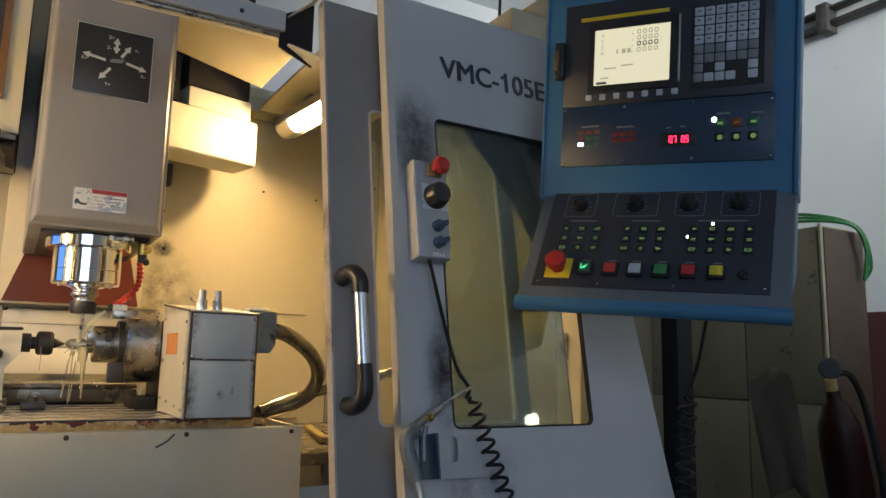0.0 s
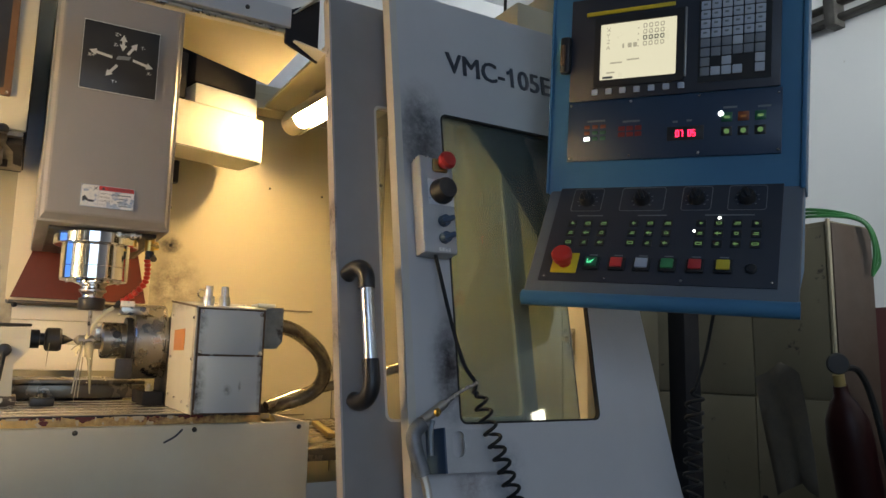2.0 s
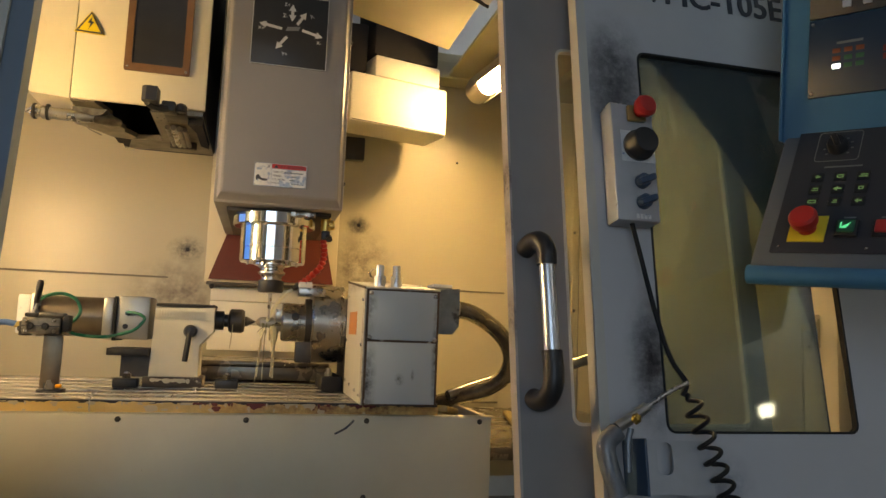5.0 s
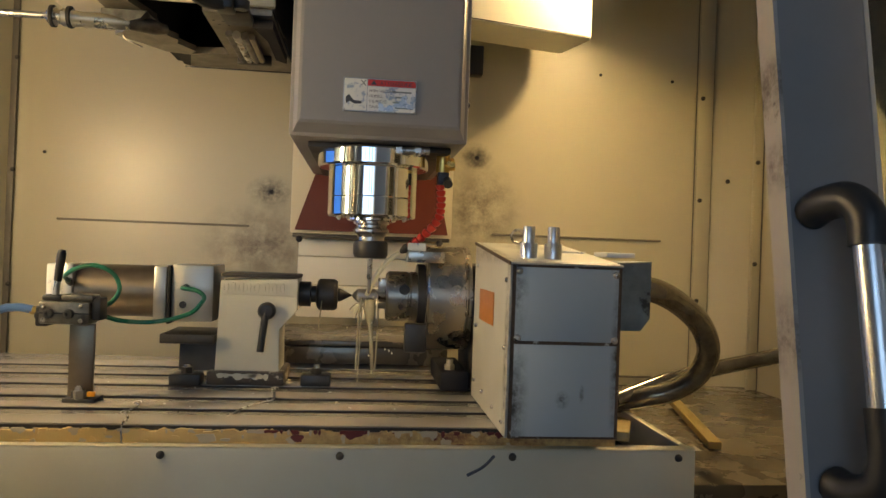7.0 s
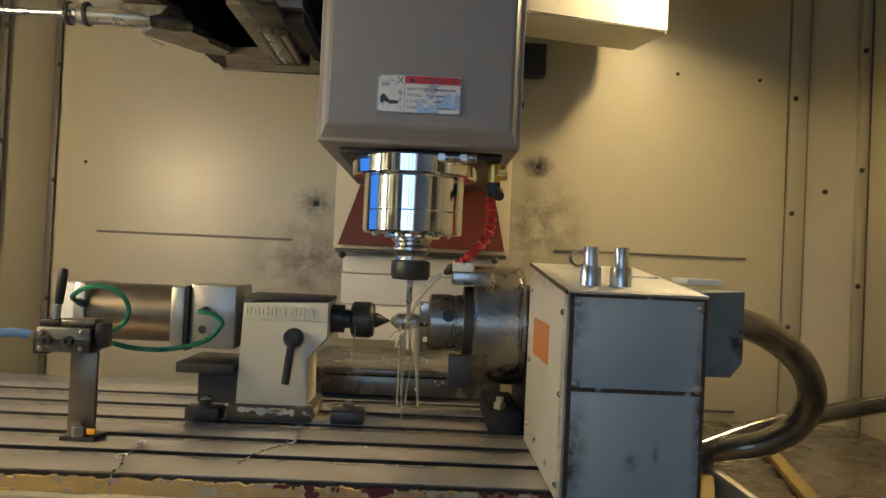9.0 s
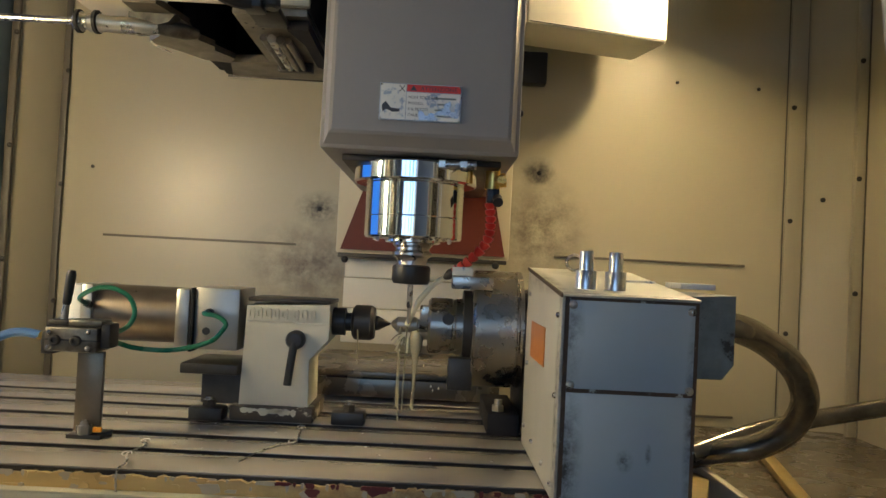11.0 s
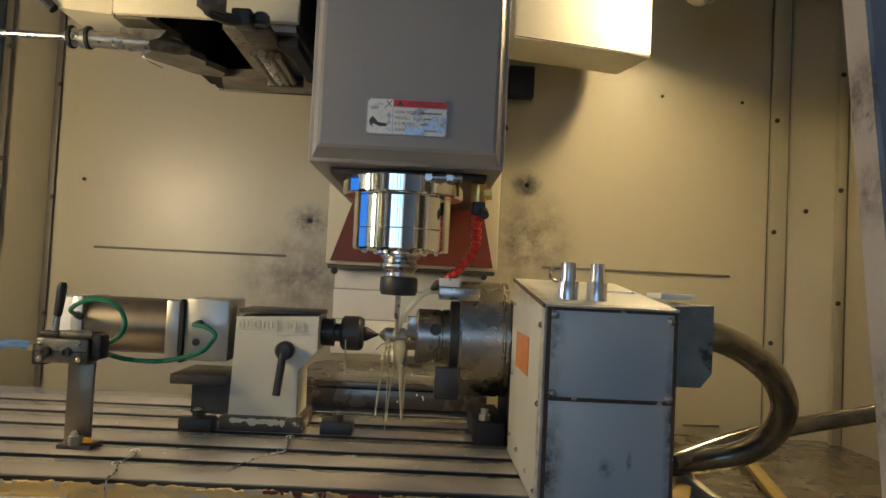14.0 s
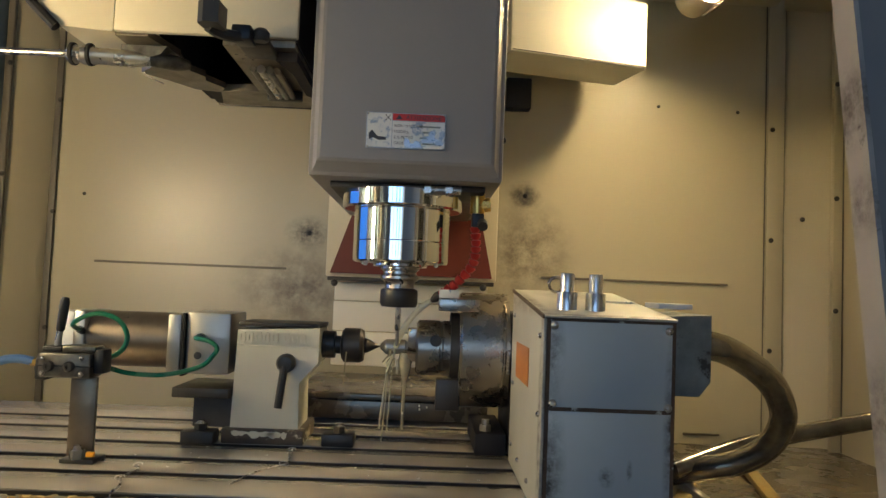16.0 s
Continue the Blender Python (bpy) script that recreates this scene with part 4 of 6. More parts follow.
for ends in (((-0.168, 1.628, 0.9585), (-0.158, 1.60, 0.9595), (-0.165, 1.565, 0.9585), (-0.148, 1.520, 0.9600), (-0.146, 1.4875, 0.957), (-0.144, 1.4865, 0.925)),
             ((0.019, 1.757, 0.9595), (0.024, 1.70, 0.9585), (0.028, 1.666, 0.9590), (-0.002, 1.620, 0.9585), (-0.022, 1.55, 0.9585))):
    wire_ = thing("swarf_curl", Matrix.Translation(ends[2]), "bright twisted metal shaving lying on the table", "metal shaving", "shavings on the table")
    base_ = smooth_path(ends, 10)
    for ph in (0, math.pi):
        part("strand", hose([q + 0.0011 * Vector((math.cos(1.6 * k + ph), 0.3 * math.sin(2.3 * k), 0.6 * math.sin(1.6 * k + ph))) for k, q in enumerate(base_)], 0.0007, 6, 0), STEEL, wire_)
    for k, q in ((0, base_[2]), (1, base_[22])):
        part("loop", hose([q + 0.006 * Vector((math.cos(1.05 * n), math.sin(1.05 * n), 0.25 + 0.2 * math.sin(1.05 * n))) for n in range(6)], 0.0007, 6, 4), STEEL, wire_)
for n in range(26):
    px, py = -0.30 + 0.62 * rnd.random(), 1.52 + 0.30 * rnd.random()
    if all(not y1 - 0.004 < py < y2 + 0.004 for y1, y2 in zip(Y_LAND[1::2], Y_LAND[2::2])):
        crumb = thing("metal_chip", pose(px, py, 0.957), "tiny bright metal chip lying on the table", "metal shaving", "chips on the table")
        w = 0.0012 + 0.0022 * rnd.random()
        bm = block(-w, w, -0.4 * w, 0.4 * w, 0, 0.0009)
        bm.transform(pose(px, py, 0.9571, 0, 0, 360 * rnd.random()))
        part("chip", bm, STEEL, crumb)
apron = thing("saddle_cover", pose(0, 1.5, 0.69), "cream scratched sheet metal cover below the table", "machine cover")
part("sheet", block(-0.80, 0.632, 1.476, 1.490, 0.755, 0.9335, 0.003), APRON, apron)
part("top_flange", block(-0.80, 0.640, 1.4765, 1.5005, 0.9337, 0.9343), APRON, apron)
part("end_sheet", block(0.620, 0.632, 1.4905, 2.10, 0.755, 0.9335, 0.002), APRON, apron)
bolts(apron, [(x, 1.476, 0.9235) for x in (-0.325, -0.093, 0.137, 0.370, 0.606)] + [(x, 1.476, 0.775) for x in (-0.09, 0.37)], (0, -1, 0), 0.0055, DARK)
part("scratch", hose([(0.345, 1.4755, 0.925), (0.33, 1.4755, 0.91), (0.308, 1.4755, 0.898)], 0.0022, 6), TEXT, apron)
part("legs", block(-0.78, 0.60, 1.50, 2.05, 0.735, 0.89), DARK, apron)
for a, b in (((0.53, 1.50, 0.952), (0.72, 1.98, 0.885)), ((0.80, 1.75, 0.875), (0.90, 2.15, 0.875))):
    rail = thing("gutter_rail", Matrix.Translation(a), "yellowish wet gutter edge beside the table", "gutter", "gutter edges")
    d = Vector(b) - Vector(a)
    bm = block(-0.012, 0.012, 0, d.length, -0.012, 0.002, 0.002)
    bm.transform(Matrix.Translation(a) @ d.to_track_quat("Y", "Z").to_matrix().to_4x4())
    part("edge", bm, OCHRE, rail)

# ---- rotary unit ----
rot = thing("rotary_unit", pose(0.43, 1.6, 0.957), "grey box-shaped rotary indexing unit on the table", "rotary table")
bm = block(0.3545, 0.500, 1.4435, 1.73, 0.9575, 1.184, 0.003)
for v in bm.verts:
    if v.co.z > 1.1:
        v.co.z += 0.028 * (v.co.y - 1.44) / 0.29
part("housing", bm, DARK, rot)
fr = part("front_plate", block(0.3555, 0.501, 1.4385, 1.443, 1.0855, 1.1855, 0.0015), BOXGREY, rot)
part("front_plate", block(0.3555, 0.501, 1.4385, 1.443, 0.958, 1.0825, 0.0015), BOXGREY, rot)
bm = block(0.3500, 0.3540, 1.4400, 1.732, 0.958, 1.186, 0.0012)
edge_ = block(0.3484, 0.3506, 1.4365, 1.735, 1.1858, 1.1904)
for v in [*bm.verts, *edge_.verts]:
    if v.co.z > 1.1:
        v.co.z += 0.028 * (v.co.y - 1.44) / 0.29
part("side_plate", bm, BOXCREAM, rot)
part("worn_edge", edge_, RUST, rot, "rusty worn edge")
bm = block(0.349, 0.5035, 1.437, 1.735, 1.1868, 1.1900, 0.001)
for v in bm.verts:
    v.co.z += 0.028 * (v.co.y - 1.44) / 0.29
for x0, x1, z0, z1 in ((0.3540, 0.3584, 0.958, 1.186), (0.4978, 0.5019, 0.958, 1.186), (0.3590, 0.4975, 1.0818, 1.0862), (0.3590, 0.4975, 1.1832, 1.1864), (0.3590, 0.4975, 0.958, 0.9608)):
    part("worn_edge", block(x0, x1, 1.4379, 1.4392, z0, z1), RUST, rot, "rusty worn edge")
lid = part("lid", bm, BOXCREAM, rot, "pale worn lid")
bolts(rot, [(0.3625, 1.4385, 1.178), (0.494, 1.4385, 1.176), (0.3625, 1.4385, 1.090), (0.494, 1.4385, 1.089)], (0, -1, 0), 0.0048, STEEL)
bolts(rot, [(0.350, y, z) for y, z in ((1.46, 0.975), (1.53, 0.98), (1.62, 0.985), (1.70, 0.99), (1.455, 1.075), (1.455, 1.165), (1.70, 1.18), (1.70, 1.08))], (-1, 0, 0), 0.0035, STEEL)
part("orange_label", block(0.3488, 0.3498, 1.545, 1.668, 1.094, 1.143), ORANGE, rot, "faded orange label")
for x in (0.387, 0.422):
    part("steel_pin", lathe([(0.0122, 1.193), (0.0122, 1.2155), (0.0115, 1.2165), (0.0082, 1.2165), (0.0082, 1.238), (0.0074, 1.2395), (0, 1.2395)], (x, 1.497, 0), seg=24), BRUSHED, rot, "turned steel pin")
part("eye_bolt", hose([(0.385 + 0.010 * math.cos(a / 8 * 2 * math.pi), 1.56, 1.226 + 0.010 * math.sin(a / 8 * 2 * math.pi)) for a in range(9)], 0.002, 8), STEEL, rot)
# strips coloured white for the lamp light that falls on them
for x0, x1, y in ((0.438, 0.498, 1.62), (0.506, 0.5485, 1.545)):
    part("lit_strip", block(x0, x1, y - 0.03, y + 0.03, 1.2005, 1.2075, 0.001), SIGNWHITE, rot)
bm = slab([(0.503, 1.193), (0.549, 1.196), (0.549, 1.118), (0.536, 1.101), (0.503, 1.101)], [], 1.455, 1.60)
part("junction_box", bm, JBOX, rot, "grey junction box with chamfered corner", smooth=False)
part("face_plate", lathe([(0.090, 0), (0.0945, 0.003), (0.0945, 0.066), (0.091, 0.068), (0.091, 0.070), (0.0945, 0.072), (0.0945, 0.078)], (0.272, 1.84, 1.116), (1, 0, 0), 72), TURNED, rot, "turned steel face plate", sharp=16)
part("hub", rod((0.258, 1.84, 1.116), (0.274, 1.84, 1.116), 0.060, seg=48), DARK, rot)
chuck = part("chuck", lathe([(0.012, 0), (0.040, 0), (0.0455, 0.004), (0.0455, 0.038), (0.043, 0.040), (0.043, 0.043), (0.0455, 0.045), (0.0455, 0.058)], (0.202, 1.84, 1.116), (1, 0, 0), 60), TURNED, rot, "three-jaw chuck", sharp=16)
part("key_hole", lathe([(0.0095, 0), (0.0095, 0.002), (0.006, 0.0022), (0.0, 0.0022)], (0.234, 1.7965, 1.130), (0, -1, 0.25), 20), BLACK, chuck)
for a in (90, 210, 330):
    j = block(-0.014, 0.006, -0.008, 0.008, 0.006, 0.032, 0.002)
    j.transform(Matrix.Translation((0.202, 1.84, 1.116)) @ pose(0, 0, 0, a - 90, 0, 0))
    part("jaw", j, TURNED, chuck)
part("clamp_block", block(0.236, 0.300, 1.760, 1.815, 1.180, 1.200, 0.002), TURNED, rot)
part("clamp_pad", block(0.236, 0.268, 1.775, 1.815, 1.2005, 1.214, 0.001), SIGNWHITE, rot, "white painted clamp pad")
part("stop", block(0.236, 0.275, 1.775, 1.80, 1.022, 1.072, 0.003), DARK, rot)
part("foot", block(0.300, 0.350, 1.76, 1.94, 0.9575, 0.992, 0.004), MATTBLACK, rot)
part("foot_bolt", join(rod((0.318, 1.785, 0.992), (0.318, 1.785, 1.001), 0.010, seg=6), rod((0.318, 1.785, 1.001), (0.318, 1.785, 1.010), 0.006, seg=12)), STEEL, rot)
part("foot", block(0.3545, 0.48, 1.732, 1.95, 0.9575, 1.18, 0.006), DARK, rot)
piece = thing("workpiece", pose(0.17, 1.84, 1.115), "small bright steel workpiece held between chuck and centre", "workpiece")
part("blank", lathe([(0.0, 0), (0.005, 0.002), (0.0125, 0.011), (0.0125, 0.043), (0.0095, 0.045), (0.0095, 0.066)], (0.141, 1.84, 1.115), (1, 0, 0), 24), ALU, piece)
cable = thing("conduit_hose", pose(0.6, 1.6, 0.9), "thick shiny ribbed conduit hose looping from the rotary unit", "hose")
part("hose", hose([(0.545, 1.54, 1.158), (0.600, 1.56, 1.152), (0.658, 1.60, 1.130), (0.708, 1.63, 1.095), (0.734, 1.655, 1.050), (0.727, 1.68, 1.006), (0.690, 1.70, 0.975), (0.640, 1.725, 0.957), (0.590, 1.77, 0.935)], 0.0185, 18, 26, 0.022), HOSE, cable)
part("collar", lathe([(0.021, 0), (0.0225, 0.002), (0.0225, 0.016), (0.019, 0.019)], (0.5495, 1.541, 1.158), (1, 0.2, 0), 20), ALU, cable, "dull metal end collar")
cable2 = thing("coolant_hose", pose(0.9, 1.8, 0.95), "clear braided hose lying over the drip tray", "hose")
part("hose", hose([(0.60, 1.72, 0.955), (0.70, 1.745, 0.985), (0.79, 1.76, 1.005), (0.87, 1.76, 1.022), (0.95, 1.74, 1.045), (1.05, 1.68, 1.09), (1.10, 1.62, 1.16)], 0.0135, 12, 10, 0.02), HOSE, cable2)

# ---- tailstock ----
tail = thing("tailstock", pose(-0.03, 1.84, 0.957), "cream cast tailstock with cylinder and live centre", "tailstock")
body = part("body", slab([(-0.088, 0.982), (0.020, 0.982), (0.018, 1.055), (0.047, 1.088), (0.047, 1.143), (-0.083, 1.137)], [], 1.79, 1.885, 0.002), CAST, tail, smooth=False)
part("top_plate", block(-0.083, 0.048, 1.792, 1.888, 1.1435, 1.150, 0.002), DARK, tail)
part("base", block(-0.100, 0.030, 1.782, 1.90, 0.9575, 0.9815, 0.003), CHIPBASE, tail, "dark base with chipped paint")
trnd = random.Random(8)
for n in range(13):
    x, w, h = -0.088 + 0.105 * trnd.random(), 0.004 + 0.008 * trnd.random(), 0.002 + 0.005 * trnd.random()
    ring = [(x + w * math.cos(2 * math.pi * i / 12) * trnd.uniform(0.6, 1.1), min(0.979, 0.977 - h * 0.6 + h * math.sin(2 * math.pi * i / 12) * trnd.uniform(0.5, 1.3))) for i in range(12)]
    part("paint_flake", slab(ring, [], 1.7812 - 0.0002 * (n % 2), 1.7819), CAST, tail, smooth=False)
x = -0.080
for w, g in ((0.010, 0.003), (0.009, 0.003), (0.011, 0.003), (0.009, 0.003), (0.011, 0.008), (0.009, 0.003), (0.010, 0.003), (0.010, 0.003)):
    part("raised_bar", slab(rounded(x, x + w, 1.117, 1.134, 0.003, 3), [rounded(x + 0.003, x + w - 0.003, 1.121, 1.130, 0.001, 2)], 1.7855, 1.7895), CAST, body)
    x += w + g
part("raised_frame", block(-0.081, 0.045, 1.7878, 1.7898, 1.1115, 1.1135, 0.0005), CAST, body)
lev = part("lever", hose([(-0.004, 1.776, 1.083), (-0.007, 1.772, 1.05), (-0.010, 1.770, 1.018)], 0.0062, 10), BLACK, tail, "black clamping lever")
part("lever_boss", lathe([(0.015, 0), (0.015, 0.012), (0.011, 0.018), (0.004, 0.019), (0, 0.019)], (-0.003, 1.7895, 1.087), (0, -1, 0), 20), BLACK, lev)
part("quill", lathe([(0.0225, 0), (0.0225, 0.020), (0.015, 0.021), (0.015, 0.030), (0.024, 0.032), (0.0285, 0.036), (0.0285, 0.062), (0.025, 0.068), (0.012, 0.069), (0.012, 0.073), (0.0, 0.096)], (0.047, 1.84, 1.115), (1, 0, 0), 40), DARK, tail, "dark live centre", sharp=16)
part("end_block", block(-0.165, -0.095, 1.79, 1.89, 1.064, 1.162, 0.003), ALU, tail, "machined aluminium block")
part("block_port", lathe([(0.006, 0), (0.006, 0.001), (0, 0.001)], (-0.145, 1.7895, 1.093), (0, -1, 0), 16), BLACK, tail)
part("gasket", block(-0.171, -0.1655, 1.785, 1.895, 1.060, 1.160, 0.001), RUBBER, tail)
part("flange", block(-0.194, -0.1715, 1.785, 1.895, 1.062, 1.158, 0.004), ALU, tail)
part("cylinder", rod((-0.330, 1.84, 1.112), (-0.193, 1.84, 1.112), 0.0455, seg=48), BRONZED, tail, "brown anodised cylinder")
part("end_cap", block(-0.345, -0.326, 1.79, 1.89, 1.064, 1.158, 0.004), ALU, tail)
part("end_cap", block(-0.372, -0.3455, 1.795, 1.885, 1.070, 1.156, 0.004), SIGNWHITE, tail)
part("slide", block(-0.178, -0.089, 1.775, 1.90, 1.028, 1.044, 0.002), DARK, tail)
part("slide_web", block(-0.15, -0.089, 1.80, 1.88, 0.98, 1.0275), DARK, tail)
for x, y in ((-0.132, 1.785), (0.085, 1.80)):
    cl = thing("table_clamp", pose(x, y, 0.957), "black clamp block bolted to the table", "clamp", "clamps on the table")
    part("block", block(x - 0.027, x + 0.025, y - 0.018, y + 0.018, 0.9575, 0.978, 0.003), BLACK, cl)
    part("nut", rod((x, y, 0.978), (x, y, 0.988), 0.010, seg=6), DARK, cl)
    part("stud", rod((x, y, 0.988), (x, y, 0.993), 0.006, seg=12), STEEL, cl)

# hand valve on its post
post = thing("hand_valve", pose(-0.255, 1.65, 0.957), "pneumatic hand valve on an upright steel plate", "valve")
part("post", block(-0.274, -0.238, 1.645, 1.652, 0.962, 1.072, 0.001), BRONZED, post)
part("foot", block(-0.274, -0.228, 1.625, 1.665, 0.9572, 0.9630, 0.001), DARK, post)
part("foot_nut", join(rod((-0.253, 1.632, 0.963), (-0.253, 1.632, 0.975), 0.010, seg=6), rod((-0.253, 1.632, 0.975), (-0.253, 1.632, 0.981), 0.005)), STEEL, post)
part("tag", block(-0.240, -0.229, 1.628, 1.634, 0.966, 0.973, 0.001), ORANGETAG, post, "orange plastic tag")
vb = part("valve_body", block(-0.312, -0.240, 1.625, 1.668, 1.072, 1.106, 0.004), VALVE, post)
part("valve_cover", block(-0.283, -0.237, 1.630, 1.663, 1.1065, 1.116, 0.003), VALVE, vb)
part("valve_end", block(-0.318, -0.300, 1.630, 1.663, 1.068, 1.098, 0.003), DARK, vb)
part("valve_side", block(-0.2395, -0.226, 1.632, 1.662, 1.078, 1.112, 0.003), BLACK, vb)
for at_, out in (((-0.296, 1.6248, 1.088), (0, -1, 0)), ((-0.268, 1.6248, 1.088), (0, -1, 0)), ((-0.3182, 1.646, 1.083), (-1, 0, 0))):
    part("port", lathe([(0.0075, 0), (0.0075, 0.003), (0.0055, 0.005), (0.003, 0.005), (0.003, 0.002), (0, 0.002)], at_, out, 14), DARK, vb)
part("pivot_block", block(-0.310, -0.284, 1.632, 1.658, 1.1065, 1.1145, 0.002), DARK, vb)
part("gasket_strip", block(-0.3125, -0.2395, 1.6245, 1.6685, 1.0875, 1.0895), BLACK, vb)
bolts(post, [(-0.304, 1.6248, 1.098), (-0.252, 1.6248, 1.100), (-0.252, 1.6248, 1.078), (-0.304, 1.6248, 1.078)], (0, -1, 0), 0.0035, STEEL, "screw")
part("lever", lathe([(0.0040, 0.034), (0.0056, 0.037), (0.0064, 0.066), (0.0064, 0.076), (0.0046, 0.082), (0, 0.083)], (-0.297, 1.645, 1.100), (0.10, 0, 1), 16), BLACK, vb, "black lever grip")
part("lever_stem", lathe([(0.0055, 0), (0.0042, 0.036)], (-0.297, 1.645, 1.100), (0.10, 0, 1), 14), STEEL, vb)
part("stem_seat", rod((-0.297, 1.645, 1.098), (-0.297, 1.645, 1.110), 0.011, seg=18), VALVE, vb)
part("fitting", rod((-0.330, 1.645, 1.090), (-0.316, 1.645, 1.091), 0.006, seg=6), BRASS, vb)
air = thing("air_hose", pose(-0.45, 1.64, 1.08), "blue pneumatic hose to the hand valve", "hose")
part("hose", hose([(-0.327, 1.645, 1.091), (-0.350, 1.643, 1.094), (-0.38, 1.64, 1.086), (-0.45, 1.62, 1.04), (-0.55, 1.60, 0.97)], 0.0062, 10), BLUEHOSE, air)
for pts in ([(-0.330, 1.79, 1.125), (-0.312, 1.72, 1.139), (-0.288, 1.705, 1.153), (-0.259, 1.70, 1.158), (-0.232, 1.70, 1.146), (-0.222, 1.70, 1.121), (-0.235, 1.695, 1.099), (-0.256, 1.665, 1.094)],
            [(-0.140, 1.79, 1.123), (-0.136, 1.745, 1.124), (-0.110, 1.725, 1.122), (-0.096, 1.72, 1.113), (-0.100, 1.72, 1.102), (-0.119, 1.72, 1.084), (-0.170, 1.72, 1.070), (-0.218, 1.71, 1.071), (-0.245, 1.69, 1.081), (-0.250, 1.664, 1.085)]):
    gh = thing("air_line", Matrix.Translation(pts[0]), "green plastic air line of the cylinder", "hose", "green air lines")
    part("line", hose(pts, 0.0036, 10), GREEN, gh)
    part("fitting", rod(pts[0], pts[1] if len(pts) < 5 else Vector(pts[0]).lerp(Vector(pts[1]), 0.3), 0.006, seg=8), BLACK, gh)

# ---- front panel and door ----
LEAN = -9.09
K = 1 / 0.98744
FRONT_M = pose(0, 0.8814, 0, LEAN, 0, 0)
DOOR_M = pose(0, 0.9423, 0, LEAN, 0, 0)
front = thing("front_panel", FRONT_M, "light grey front panel of the machine with a large window, scuffed", "machine panel")
part("sheet", slab([(0.680, 0.55), (1.40, 0.55), (1.345, 0.84 * K), (1.300, 1.2 * K), (1.275, 1.905 * K), (0.680, 1.905 * K)], [rounded(0.778, 1.134, 0.962 * K, 1.617 * K, 0.014)], 0, 0.003), LIGHTGREY, front, world_space=False)
part("left_flange", slab([(0.6625, 0.55), (0.6795, 0.55), (0.6795, 1.905 * K), (0.6625, 1.905 * K)], [], -0.001, 0.030), EDGE, front, "pale worn edge flange", world_space=False)
part("gasket", slab(rounded(0.776, 1.136, 0.960 * K, 1.619 * K, 0.016), [rounded(0.780, 1.132, 0.964 * K, 1.615 * K, 0.013)], -0.0005, 0.010), RUBBER, front, world_space=False)
pane = part("pane", slab(rounded(0.777, 1.088, 0.961 * K, 1.618 * K, 0.004), [], 0.0105, 0.0145), GLASS, front, "dull oily window pane", world_space=False)
pane.visible_shadow = False
letters = None
for text, x in (("VMC-", 0.7995), ("05E", 0.9985)):
    for dx, dz in ((0, 0), (0.0014, 0), (0.0026, 0.0002), (0.0012, 0.0014), (0.0034, 0.0010)):
        letters = join(letters, words(text, 0.072, Matrix.Translation((x + dx, -0.0012 - 0.1 * dx, 1.7265 * K + dz)) @ UPRIGHT @ Matrix.Diagonal((0.93, 1, 1, 1)), 0.0004))
one = [(0.978, 0), (0.988, 0), (0.988, 0.051), (0.981, 0.051), (0.977, 0.044), (0.969, 0.039), (0.969, 0.031), (0.978, 0.035)]
letters = slab([(x, 1.7265 * K + z) for x, z in one], [], -0.0016, -0.0006, 0, letters)
part("lettering", letters, TEXT, front, "dark letters VMC-105E", world_space=False)
door = thing("sliding_door", DOOR_M, "dark grey sliding door of the machine, worn at the edge", "machine door")
part("leaf", slab([(0.5606, 0.55), (1.015, 0.55), (1.015, 1.90), (0.5486, 1.90)], [rounded(0.647, 0.975, 0.965 * K, 1.63 * K, 0.014)], 0, 0.003), DOORGREY, door, world_space=False)
part("edge", slab([(0.556, 0.55), (0.5605, 0.55), (0.5485, 1.90), (0.5445, 1.90)], [], -0.001, 0.028), EDGEWORN, door, "worn pale edge with dark chips", world_space=False)
part("gasket", slab(rounded(0.645, 0.977, 0.963 * K, 1.632 * K, 0.016), [rounded(0.650, 0.972, 0.968 * K, 1.627 * K, 0.013)], -0.0008, 0.010), EDGE, door, world_space=False)
dpane = part("pane", slab(rounded(0.646, 0.976, 0.964 * K, 1.631 * K, 0.014), [], 0.0105, 0.0135), CLEAR, door, "clear plastic pane", world_space=False)
dpane.visible_shadow = False
bm = bmesh.new()
near_, far_ = [[bm.verts.new((x, y, z)) for y, z in ((y0, z0), (y1, z0), (y1, z1), (y0, z1))] for x, y0, y1, z0, z1 in ((0.543, 1.236, 1.290, 1.738, 1.885), (0.485, 1.285, 1.325, 1.772, 1.836))]
for k in (0, 2):
    bm.faces.new((near_[k], near_[(k + 1) % 4], far_[(k + 1) % 4], far_[k]))
bkt = part("top_bracket", bm, EDGE, door, "open folded sheet bracket", smooth=False)
bkt.modifiers.new("thick", "SOLIDIFY").thickness = 0.003
# black slab put in as the dark inside of the open bracket
part("bracket_shade", slab([(0.468, 1.768), (0.544, 1.736), (0.544, 1.884), (0.468, 1.840)], [], 1.293, 1.301), MATTBLACK, door, "dark slab added for the shaded inside of the bracket")
part("bracket_roller", rod((0.515, 1.300, 1.815), (0.515, 1.325, 1.815), 0.016, seg=18), DARK, door)
hnd = part("handle", rod((0.5885, -0.056, 1.214 * K), (0.5915, -0.056, 1.066 * K), 0.0125, seg=20), BRUSHED, door, "brushed aluminium grip with black end brackets", world_space=False)
part("bracket", hose([(0.574, 0.0, 1.247 * K), (0.576, -0.020, 1.252 * K), (0.582, -0.044, 1.250 * K), (0.588, -0.056, 1.234 * K), (0.5885, -0.056, 1.208 * K)], 0.0165, 14), BLACK, hnd, world_space=False)
